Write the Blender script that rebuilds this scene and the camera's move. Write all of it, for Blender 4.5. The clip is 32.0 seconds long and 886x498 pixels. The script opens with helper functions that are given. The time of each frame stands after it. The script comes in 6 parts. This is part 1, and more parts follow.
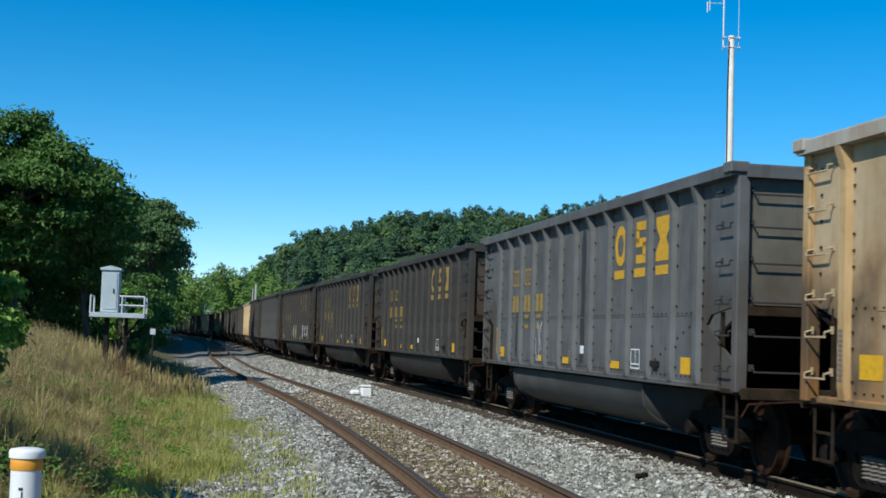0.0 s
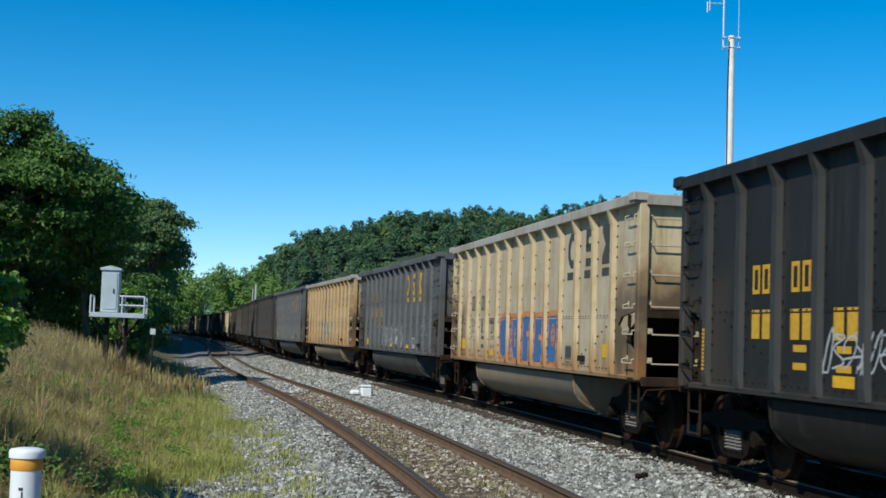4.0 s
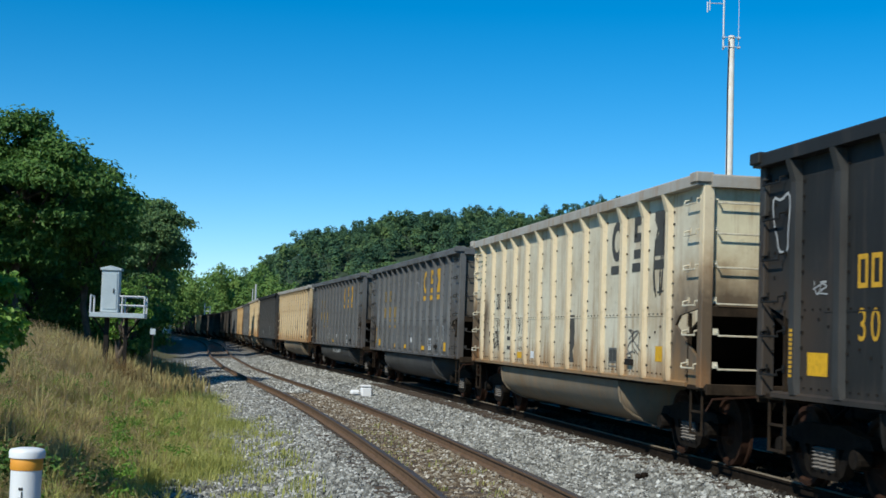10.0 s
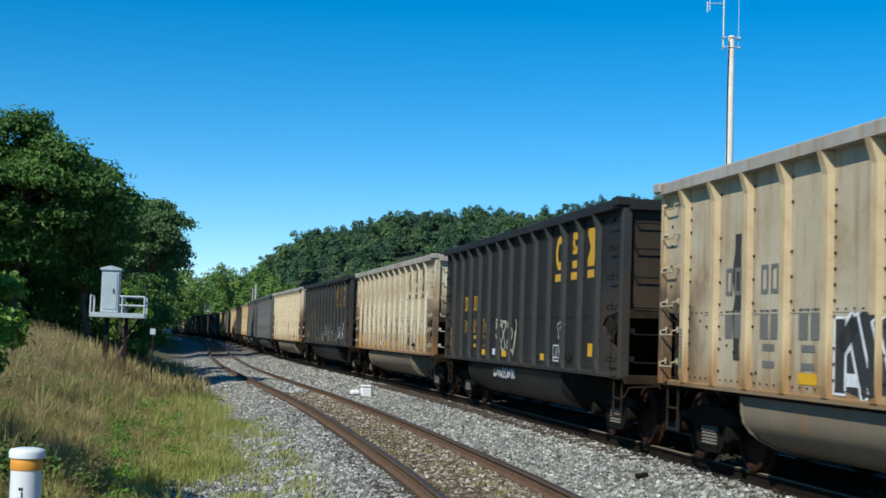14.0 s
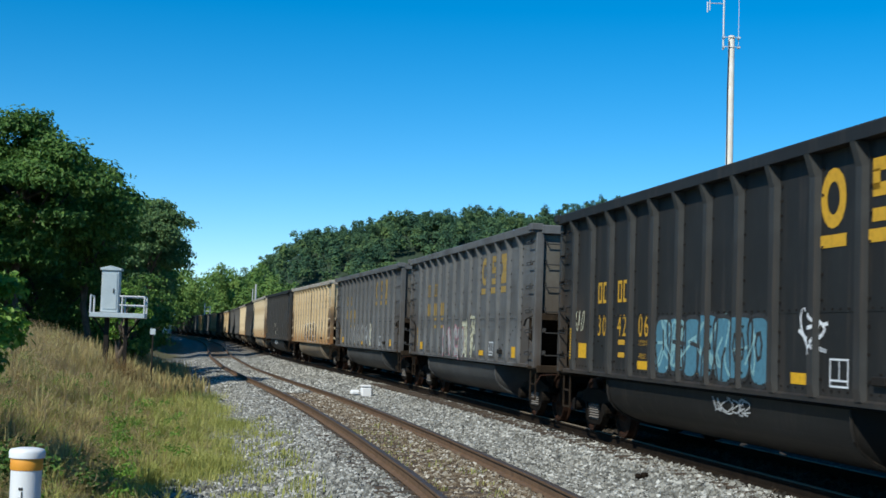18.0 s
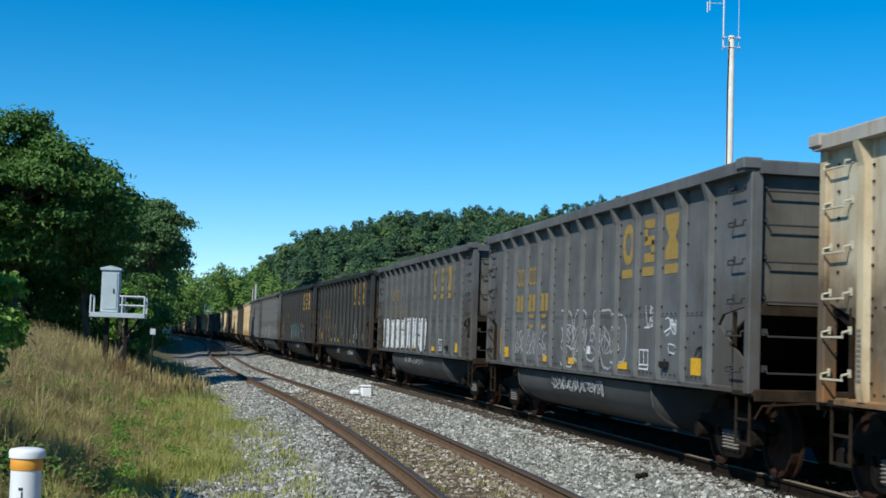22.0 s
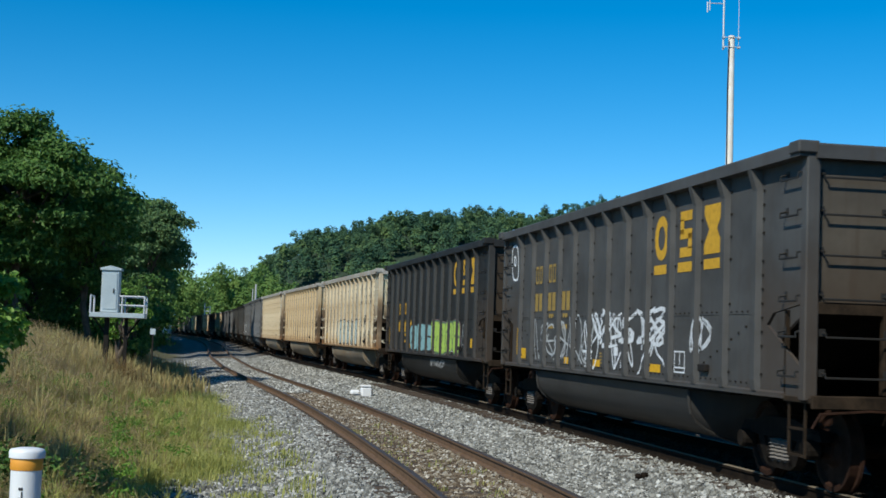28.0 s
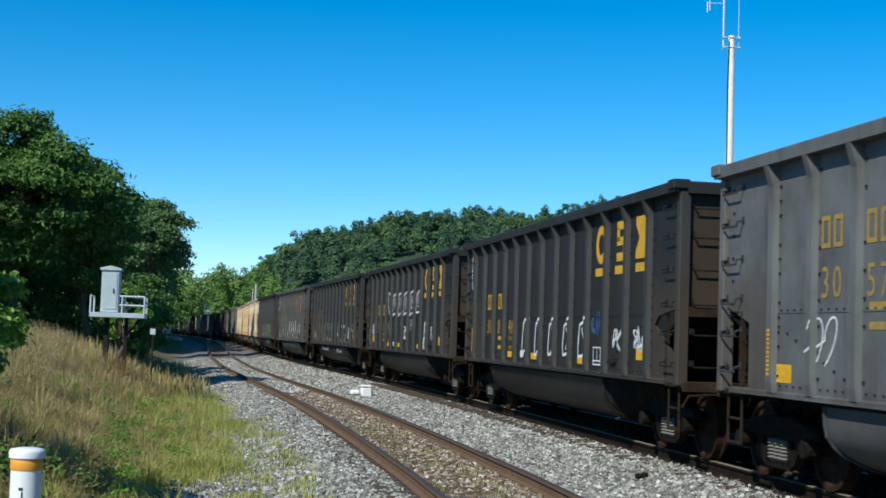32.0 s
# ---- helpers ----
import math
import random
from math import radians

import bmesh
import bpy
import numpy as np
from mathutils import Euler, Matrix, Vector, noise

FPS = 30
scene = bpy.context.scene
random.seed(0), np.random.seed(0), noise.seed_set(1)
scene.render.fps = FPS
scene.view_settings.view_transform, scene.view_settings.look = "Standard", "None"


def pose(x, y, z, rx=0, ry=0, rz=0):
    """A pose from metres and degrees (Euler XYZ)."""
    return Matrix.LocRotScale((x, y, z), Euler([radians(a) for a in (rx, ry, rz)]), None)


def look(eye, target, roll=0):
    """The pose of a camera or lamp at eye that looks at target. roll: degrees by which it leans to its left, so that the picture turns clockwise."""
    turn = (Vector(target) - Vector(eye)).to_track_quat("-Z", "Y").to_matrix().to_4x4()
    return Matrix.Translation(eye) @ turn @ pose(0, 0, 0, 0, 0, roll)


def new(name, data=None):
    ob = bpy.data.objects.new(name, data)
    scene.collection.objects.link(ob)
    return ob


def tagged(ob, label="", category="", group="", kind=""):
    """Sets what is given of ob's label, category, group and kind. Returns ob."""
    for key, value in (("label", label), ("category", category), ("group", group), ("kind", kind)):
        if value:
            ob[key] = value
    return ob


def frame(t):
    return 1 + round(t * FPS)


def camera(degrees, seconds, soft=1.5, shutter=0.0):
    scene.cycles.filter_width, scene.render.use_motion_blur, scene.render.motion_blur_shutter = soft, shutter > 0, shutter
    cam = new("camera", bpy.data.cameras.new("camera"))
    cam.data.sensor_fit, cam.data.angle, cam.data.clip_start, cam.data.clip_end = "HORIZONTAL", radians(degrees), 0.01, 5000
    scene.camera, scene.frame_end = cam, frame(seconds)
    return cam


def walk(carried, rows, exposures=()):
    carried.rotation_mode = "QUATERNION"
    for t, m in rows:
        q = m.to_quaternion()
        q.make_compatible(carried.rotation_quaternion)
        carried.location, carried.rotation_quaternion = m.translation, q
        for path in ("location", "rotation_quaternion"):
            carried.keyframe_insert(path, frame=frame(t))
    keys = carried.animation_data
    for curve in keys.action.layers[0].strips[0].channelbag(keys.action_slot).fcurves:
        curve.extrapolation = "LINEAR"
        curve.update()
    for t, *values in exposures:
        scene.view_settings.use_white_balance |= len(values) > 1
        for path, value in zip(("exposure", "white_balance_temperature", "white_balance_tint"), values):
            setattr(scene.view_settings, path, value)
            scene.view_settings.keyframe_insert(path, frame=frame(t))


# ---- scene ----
cam = camera(35.78, 32.0, soft=1.6, shutter=0.1)
EYE = (0.0, 0.0, 1.582)
VIEW = look(EYE, (0.0, math.cos(0.06962), 1.582 + math.sin(0.06962)), 1.90)
walk(cam, [(0.0, VIEW), (32.0, VIEW)],
     [(0, 0.0), (1, -0.03), (2, -0.07), (3, -0.05), (6, -0.1), (9, -0.08), (12, -0.08), (14, -0.03), (17, -0.05), (18, 0.0), (19, 0.03), (20, 0.05), (21, -0.02),
      (22, 0.0), (23, -0.17), (24, -0.27), (25, -0.28), (28, -0.1), (29, -0.05), (30, 0.0), (31, 0.03), (32, 0.1)])

# ---- light: a clear morning, the sun behind the camera's left shoulder ----
SUN_TO = Vector((-0.80, -1.15, 1.24)).normalized()
world = bpy.data.worlds.new("sky")
scene.world = world
world.use_nodes = True
wn = world.node_tree
sky = wn.nodes.new("ShaderNodeTexSky")
sky.sky_type = "NISHITA"
sky.sun_disc = False
sky.sun_elevation = math.asin(SUN_TO.z)
sky.sun_rotation = math.atan2(SUN_TO.x, SUN_TO.y)
sky.air_density, sky.dust_density, sky.ozone_density = 0.71, 0.0, 3.0
wn.nodes["Background"].inputs["Strength"].default_value = 0.142
deep = wn.nodes.new("ShaderNodeHueSaturation")
deep.inputs["Hue"].default_value = 0.4925
deep.inputs["Saturation"].default_value = 1.46
wn.links.new(sky.outputs["Color"], deep.inputs["Color"])
wn.links.new(deep.outputs["Color"], wn.nodes["Background"].inputs["Color"])
lamp = bpy.data.lights.new("sun", "SUN")
lamp.energy, lamp.angle, lamp.color = 4.6, radians(0.53), (0.97, 0.95, 0.84)
sun = new("sun", lamp)
sun.matrix_basis = look(SUN_TO * 100, (0, 0, 0))

# ---- the line: plan of the two parallel tracks ----
PITCH, BODY, TOP, SILL = 16.194, 14.36, 3.737, 1.045
GRADE = 0.0066
KNOTS_S = [0, 25, 50, 75, 110, 160, 220, 300]
KNOTS_T = [-0.1942, -0.1678, -0.2132, -0.2192, -0.1709, -0.1863, -0.2294, -0.2458]
STEP = 0.5
S_AX = np.arange(-60, 460, STEP)
T_AX = np.convolve(np.pad(np.interp(S_AX, KNOTS_S, KNOTS_T), 20, mode="edge"), np.ones(41) / 41, "valid")
X_AX, Y_AX = np.cumsum(np.sin(T_AX) * STEP), np.cumsum(np.cos(T_AX) * STEP)
I0 = int(60 / STEP)
X_AX, Y_AX = X_AX - X_AX[I0] + 8.0545, Y_AX - Y_AX[I0]


def line(s, off=0.0):
    """Plan point of the train's track at s metres along it, off metres to its left, and its heading."""
    x, y, t = np.interp(s, S_AX, X_AX), np.interp(s, S_AX, Y_AX), np.interp(s, S_AX, T_AX)
    return x - np.cos(t) * off, y + np.sin(t) * off, t


def s_of(y):
    return np.interp(y, Y_AX, S_AX)


def near_off(s):
    return np.interp(s, [0.50, 10.38, 18.26, 25.20, 32.16, 40.14, 50.13, 65.13, 85.13, 120.15, 200.15, 400.15], [5.166, 4.574, 4.313, 4.227, 4.210, 4.194, 4.200, 4.126, 3.946, 3.944, 3.891, 3.886])


def rail_z(s):
    return GRADE * np.maximum(s, -20.0)


def near_z(s):
    return np.interp(s, [0, 60, 75, 135, 460], [0.0, 0.0, 0.05, 0.8, 3.0])


def smooth(a, b, x):
    u = np.clip((x - a) / (b - a), 0, 1)
    return u * u * (3 - 2 * u)


def ground_z(x, y):
    """Height of the formation, the ballast shoulders and the grass bank."""
    s = s_of(y)
    cx, cy, t = line(s)
    q = -(x - cx) * np.cos(t)                      # metres to the left of the train's track
    d = near_off(s)
    zt, zn = rail_z(s) - 0.16, near_z(s) - 0.205
    u = np.clip(q / d, 0, 1)
    bed = zt * (1 - u) + zn * u - 0.10 * np.exp(-((q - d / 2) / 0.45) ** 2)
    left = q - d
    shoulder = zn - 0.22 * smooth(1.3, 2.6, left)
    bank = (1.2 + 0.2 * smooth(24, 38, y)) * smooth(3.7, 8.2, left) + 0.4 * smooth(10, 25, left)
    # unseen bank added behind the train to block light from the right
    right = -q
    far = zt - 0.5 * smooth(1.6, 2.4, right) + 3.2 * smooth(2.6, 7.5, right)
    z = np.where(left > 1.3, shoulder + bank, bed)
    z = np.where(right > 1.4, far, z)
    return z


def travel(t):
    """Metres that the train has gone since the start."""
    ts = np.array([0, 3, 7, 9.5, 11.5, 14, 17, 19.5, 22, 24.5, 28, 30, 32])
    ds = np.array([5.210, 44.437, 96.552, 129.404, 155.296, 187.829, 228.416, 261.861, 296.321, 329.131, 375.599, 402.184, 428.231])
    m = np.gradient(ds, ts)
    i = int(np.clip(np.searchsorted(ts, t, "right") - 1, 0, len(ts) - 2))
    h = ts[i + 1] - ts[i]
    u = (t - ts[i]) / h
    return ((2 * u**3 - 3 * u**2 + 1) * ds[i] + (u**3 - 2 * u**2 + u) * h * m[i]
            + (-2 * u**3 + 3 * u**2) * ds[i + 1] + (u**3 - u**2) * h * m[i + 1])


S_FIRST = 11.517          # trailing corner of car 0 at the start


SLACK = {-6: 0.25, -23: 0.22, -27: 0.35}          # cars that ride off their even place in the slack couplings


def car_pose(n, t):
    c = S_FIRST + PITCH * n + SLACK.get(n, 0.0) + travel(t) + BODY / 2
    (xa, ya, _), (xb, yb, _) = line(c - 6.17), line(c + 6.17)
    a, b = Vector((xa, ya, rail_z(c - 6.17))), Vector((xb, yb, rail_z(c + 6.17)))
    fx = (b - a).normalized()
    fy = Vector((0, 0, 1)).cross(fx).normalized()
    fz = fx.cross(fy)
    m = Matrix((fx, fy, fz)).transposed().to_4x4()
    m.translation = (a + b) / 2
    return m


# ---- mesh helpers ----
def fast_mesh(name, verts, faces, mat=None, soft=False):
    me = bpy.data.meshes.new(name)
    verts, faces = np.asarray(verts, np.float32), np.asarray(faces, np.int32)
    k = faces.shape[1]
    me.vertices.add(len(verts))
    me.vertices.foreach_set("co", verts.ravel())
    me.loops.add(faces.size)
    me.loops.foreach_set("vertex_index", faces.ravel())
    me.polygons.add(len(faces))
    me.polygons.foreach_set("loop_start", np.arange(0, faces.size, k, dtype=np.int32))
    me.polygons.foreach_set("use_smooth", np.full(len(faces), soft))
    me.update(calc_edges=True)
    me.validate()
    if mat:
        me.materials.append(mat)
    return me


class Geo:
    """A growing mesh of boxes, tubes, plates and revolved shapes."""

    def __init__(self):
        self.v, self.f = [], []

    def add(self, verts, faces):
        n = len(self.v)
        self.v += [tuple(v) for v in verts]
        self.f += [tuple(i + n for i in f) for f in faces]
        return self

    def box(self, x0, x1, y0, y1, z0, z1, ch=0.0):
        if ch <= 0:
            return self.add([(x, y, z) for x in (x0, x1) for y in (y0, y1) for z in (z0, z1)],
                            [(0, 1, 3, 2), (4, 6, 7, 5), (0, 4, 5, 1), (2, 3, 7, 6), (0, 2, 6, 4), (1, 5, 7, 3)])
        bm = bmesh.new()
        bmesh.ops.create_cube(bm, size=1)
        for v in bm.verts:
            v.co = ((x0 + x1) / 2 + v.co.x * (x1 - x0), (y0 + y1) / 2 + v.co.y * (y1 - y0), (z0 + z1) / 2 + v.co.z * (z1 - z0))
        bmesh.ops.bevel(bm, geom=bm.edges[:], offset=ch, segments=1, affect="EDGES")
        bm.verts.index_update()
        self.add([v.co[:] for v in bm.verts], [[v.index for v in f.verts] for f in bm.faces])
        bm.free()
        return self

    def plate(self, pts, axis, a, b):
        """A polygon pulled along an axis from a to b. pts are the other two coordinates, in order."""
        def put(p, c):
            return {"x": (c, p[0], p[1]), "y": (p[0], c, p[1]), "z": (p[0], p[1], c)}[axis]
        n = len(pts)
        vs = [put(p, a) for p in pts] + [put(p, b) for p in pts]
        return self.add(vs, [tuple(range(n))[::-1], tuple(range(n, 2 * n))] + [(i, (i + 1) % n, n + (i + 1) % n, n + i) for i in range(n)])

    def tube(self, path, r, k=6):
        rings = []
        path = [Vector(p) for p in path]
        for i, p in enumerate(path):
            d = (path[min(i + 1, len(path) - 1)] - path[max(i - 1, 0)]).normalized()
            u = d.cross(Vector((0, 0, 1)) if abs(d.z) < 0.9 else Vector((1, 0, 0))).normalized()
            w = d.cross(u)
            rr = r[i] if isinstance(r, (list, tuple)) else r
            rings.append([p + (u * math.cos(2 * math.pi * j / k) + w * math.sin(2 * math.pi * j / k)) * rr for j in range(k)])
        fs = []
        for i in range(len(rings) - 1):
            for j in range(k):
                a, b = i * k + j, i * k + (j + 1) % k
                fs.append((a, b, b + k, a + k))
        fs.append(tuple(range(k))[::-1])
        fs.append(tuple((len(rings) - 1) * k + j for j in range(k)))
        return self.add([v for r_ in rings for v in r_], fs)

    def lathe(self, prof, axis="y", k=20, at=(0, 0, 0)):
        """prof: (radius, place along the axis)."""
        vs, fs = [], []
        for r, h in prof:
            for j in range(k):
                c, s = r * math.cos(2 * math.pi * j / k), r * math.sin(2 * math.pi * j / k)
                p = {"x": (h, c, s), "y": (c, h, s), "z": (c, s, h)}[axis]
                vs.append((p[0] + at[0], p[1] + at[1], p[2] + at[2]))
        for i in range(len(prof) - 1):
            for j in range(k):
                fs.append((i * k + j, i * k + (j + 1) % k, (i + 1) * k + (j + 1) % k, (i + 1) * k + j))
        return self.add(vs, fs)

    def mesh(self, name, mat, soft=False):
        me = bpy.data.meshes.new(name)
        me.from_pydata(self.v, [], self.f)
        bm = bmesh.new()
        bm.from_mesh(me)
        bmesh.ops.recalc_face_normals(bm, faces=bm.faces[:])
        bm.to_mesh(me)
        bm.free()
        if soft:
            me.polygons.foreach_set("use_smooth", [True] * len(me.polygons))
        if mat:
            me.materials.append(mat)
        return me


def part(name, me, parent, label="", at=None):
    ob = new(name, me)
    ob.parent = parent
    if at is not None:
        ob.matrix_basis = at if isinstance(at, Matrix) else Matrix.Translation(at)
    if label:
        ob["label"] = label
    return ob


# ---- materials ----
def nodes_of(name):
    m = bpy.data.materials.new(name)
    m.use_nodes = True
    nt = m.node_tree
    return m, nt, nt.nodes["Principled BSDF"]


def add_node(nt, kind, **vals):
    nd = nt.nodes.new(kind)
    for k, v in vals.items():
        nd.inputs[k].default_value = v
    return nd


def ramp(nt, src, stops):
    r = nt.nodes.new("ShaderNodeValToRGB")
    el = r.color_ramp.elements
    while len(el) < len(stops):
        el.new(0.5)
    for e, (p, c) in zip(el, stops):
        e.position = p
        e.color = (*c, 1) if len(c) == 3 else c
    nt.links.new(src, r.inputs[0])
    return r.outputs["Color"]


def blend(nt, fac, a, b, mode="MIX"):
    mx = nt.nodes.new("ShaderNodeMix")
    mx.data_type, mx.blend_type = "RGBA", mode
    for sock, val in ((mx.inputs[0], fac), (mx.inputs[6], a), (mx.inputs[7], b)):
        if isinstance(val, bpy.types.NodeSocket):
            nt.links.new(val, sock)
        elif isinstance(val, (int, float)):
            sock.default_value = val
        else:
            sock.default_value = (*val, 1)
    return mx.outputs[2]


def noise_tex(nt, scale, detail=6.0, rough=0.6, stretch=None, offset=None, coord="Object"):
    tc = nt.nodes.new("ShaderNodeTexCoord")
    src = tc.outputs[coord]
    if stretch or offset is not None:
        mp = nt.nodes.new("ShaderNodeMapping")
        if stretch:
            mp.inputs["Scale"].default_value = stretch
        nt.links.new(src, mp.inputs["Vector"])
        if offset is not None:
            nt.links.new(offset, mp.inputs["Location"])
        src = mp.outputs["Vector"]
    n = add_node(nt, "ShaderNodeTexNoise", Scale=scale, Detail=detail, Roughness=rough)
    nt.links.new(src, n.inputs["Vector"])
    return n.outputs["Fac"]


def bump(nt, bs, height, strength, dist):
    b = add_node(nt, "ShaderNodeBump", Strength=strength, Distance=dist)
    nt.links.new(height, b.inputs["Height"])
    nt.links.new(b.outputs["Normal"], bs.inputs["Normal"])


def plain(name, c0, c1, scale=6.0, rough=0.7, metal=0.0, bumps=0.2, dist=0.01, coord="Object", c2=None):
    """Two-tone surface with grain at two scales."""
    m, nt, bs = nodes_of(name)
    n1 = noise_tex(nt, scale, coord=coord)
    n2 = noise_tex(nt, scale * 7, coord=coord)
    stops = [(0.32, c0), (0.68, c1)] + ([(0.8, c2)] if c2 else [])
    col = blend(nt, 0.35, ramp(nt, n1, stops), ramp(nt, n2, [(0.3, c0), (0.7, c1)]))
    nt.links.new(col, bs.inputs["Base Color"])
    bs.inputs["Roughness"].default_value = rough
    bs.inputs["Metallic"].default_value = metal
    if bumps:
        bump(nt, bs, n2, bumps, dist)
    return m


def car_paint(name, rust, rust_amount, end_soot, whole=False):
    """Weathered wagon paint: the car's own colour from the object colour, streaked with rust and soot."""
    m, nt, bs = nodes_of(name)
    info = nt.nodes.new("ShaderNodeObjectInfo")
    off = add_node(nt, "ShaderNodeCombineXYZ")
    mul = nt.nodes.new("ShaderNodeMath")
    mul.operation, mul.inputs[1].default_value = "MULTIPLY", 37.0
    nt.links.new(info.outputs["Alpha"], mul.inputs[0])
    nt.links.new(mul.outputs[0], off.inputs[0])
    o = off.outputs[0]
    grain = noise_tex(nt, 9.0, offset=o)
    patch = noise_tex(nt, 0.9, detail=8, rough=0.65, offset=o)
    streak = noise_tex(nt, 2.2, detail=7, rough=0.62, stretch=(2.6, 2.6, 0.22), offset=o)
    base = info.outputs["Color"]
    dark = blend(nt, 1.0, base, (0.72, 0.66, 0.58) if rust_amount > 0.6 else (0.52, 0.50, 0.48), "MULTIPLY")
    col = blend(nt, ramp(nt, patch, [(0.38, (0, 0, 0)), (0.72, (1, 1, 1))]), base, dark)
    col = blend(nt, ramp(nt, streak, [(0.60 - 0.12 * rust_amount, (0, 0, 0)), (0.82 - 0.1 * rust_amount, (0.75, 0.75, 0.75))]), col, rust)
    col = blend(nt, ramp(nt, grain, [(0.60, (0, 0, 0)), (0.80, (0.35, 0.35, 0.35))]), col, (0.05, 0.042, 0.035))
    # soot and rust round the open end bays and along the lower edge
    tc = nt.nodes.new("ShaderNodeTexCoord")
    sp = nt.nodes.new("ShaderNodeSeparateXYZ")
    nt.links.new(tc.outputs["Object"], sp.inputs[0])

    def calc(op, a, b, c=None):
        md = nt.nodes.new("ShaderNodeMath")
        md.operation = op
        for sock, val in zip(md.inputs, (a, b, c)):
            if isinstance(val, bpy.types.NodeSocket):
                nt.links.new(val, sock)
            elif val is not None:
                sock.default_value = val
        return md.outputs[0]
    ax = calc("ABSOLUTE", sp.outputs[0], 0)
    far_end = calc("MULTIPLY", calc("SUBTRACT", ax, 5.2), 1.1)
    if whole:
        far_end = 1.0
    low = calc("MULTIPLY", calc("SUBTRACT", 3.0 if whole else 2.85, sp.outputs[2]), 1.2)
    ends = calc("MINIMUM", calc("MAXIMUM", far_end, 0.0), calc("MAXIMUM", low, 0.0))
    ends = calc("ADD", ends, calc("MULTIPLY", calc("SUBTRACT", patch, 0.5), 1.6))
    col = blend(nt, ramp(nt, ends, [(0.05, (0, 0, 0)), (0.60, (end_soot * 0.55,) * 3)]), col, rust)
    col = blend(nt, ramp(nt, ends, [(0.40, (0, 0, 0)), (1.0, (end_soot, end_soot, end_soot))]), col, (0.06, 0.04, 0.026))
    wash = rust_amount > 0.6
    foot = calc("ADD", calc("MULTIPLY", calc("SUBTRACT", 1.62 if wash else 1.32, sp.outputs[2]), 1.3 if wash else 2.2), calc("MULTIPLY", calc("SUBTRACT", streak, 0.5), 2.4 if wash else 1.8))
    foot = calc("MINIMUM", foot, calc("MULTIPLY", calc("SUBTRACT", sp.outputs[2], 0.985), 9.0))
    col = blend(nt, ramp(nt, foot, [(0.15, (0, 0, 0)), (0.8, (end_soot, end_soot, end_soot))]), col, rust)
    nt.links.new(col, bs.inputs["Base Color"])
    bs.inputs["Roughness"].default_value = 0.62
    bs.inputs["Specular IOR Level"].default_value = 0.35
    bump(nt, bs, grain, 0.15, 0.01)
    return m


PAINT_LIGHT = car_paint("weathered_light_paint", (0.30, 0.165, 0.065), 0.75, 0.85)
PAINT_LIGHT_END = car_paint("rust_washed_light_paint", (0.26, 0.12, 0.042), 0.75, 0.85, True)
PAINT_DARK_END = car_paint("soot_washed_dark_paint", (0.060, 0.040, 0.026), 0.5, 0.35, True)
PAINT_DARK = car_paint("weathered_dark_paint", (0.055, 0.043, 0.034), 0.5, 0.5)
# gear near black and wheels darkened: shade under the cars put into the colour
GEAR = plain("shade_dark_running_gear", (0.004, 0.0035, 0.003), (0.022, 0.017, 0.013), 5, 0.8, 0.0, 0.3, 0.01)
GEAR_RUST = plain("rusty_wheel_steel", (0.018, 0.010, 0.007), (0.06, 0.03, 0.02), 8, 0.7, 0.2, 0.2, 0.005)
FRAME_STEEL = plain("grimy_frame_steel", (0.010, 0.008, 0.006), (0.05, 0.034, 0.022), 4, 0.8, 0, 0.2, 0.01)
BOLT = plain("dark_bolt_steel", (0.012, 0.011, 0.010), (0.035, 0.03, 0.026), 20, 0.6, 0.2, 0)
RAIL_SIDE = plain("rusty_rail_steel", (0.085, 0.048, 0.026), (0.19, 0.112, 0.060), 6, 0.8, 0.1, 0.3, 0.004)
RAIL_TOP = plain("dull_rail_head", (0.035, 0.026, 0.020), (0.085, 0.062, 0.048), 9, 0.6, 0.1, 0.1, 0.002)
RAIL_BRIGHT = plain("polished_rail_head", (0.20, 0.16, 0.11), (0.28, 0.23, 0.17), 9, 0.6, 0.25, 0.05, 0.002)
# near black in place of shade on the train's rails; also colours the coal lump
SHADE_RAIL_COAL = plain("shade_dark_rail_and_coal", (0.008, 0.006, 0.005), (0.026, 0.018, 0.012), 6, 0.85, 0, 0.2, 0.004)
TIE_WOOD = plain("creosoted_tie_wood", (0.03, 0.022, 0.016), (0.10, 0.07, 0.048), 7, 0.9, 0, 0.5, 0.01)
STEEL_GALV = plain("galvanised_sheet", (0.40, 0.46, 0.48), (0.55, 0.60, 0.61), 3, 0.45, 0.25, 0.05, 0.003)
GALV_RAIL = plain("galvanised_pipe", (0.5, 0.52, 0.54), (0.66, 0.67, 0.68), 9, 0.5, 0.3, 0)
WHITE_PLASTIC = plain("white_plastic", (0.72, 0.73, 0.74), (0.82, 0.82, 0.82), 5, 0.45, 0, 0.03, 0.002)
ORANGE_BAND = plain("orange_plastic", (0.75, 0.30, 0.03), (0.85, 0.38, 0.05), 8, 0.5, 0, 0)
INK = plain("black_ink", (0.03, 0.03, 0.03), (0.06, 0.06, 0.06), 9, 0.7, 0, 0)
POLE_PAINT = plain("chalky_white_pole", (0.72, 0.62, 0.50), (0.88, 0.86, 0.82), 2.2, 0.75, 0, 0.1, 0.01)
BARK = plain("bark", (0.05, 0.038, 0.028), (0.14, 0.11, 0.085), 6, 0.95, 0, 0.6, 0.03)
WOOD_POLE = plain("grey_pole_wood", (0.16, 0.14, 0.12), (0.30, 0.27, 0.24), 6, 0.9, 0, 0.3, 0.01)
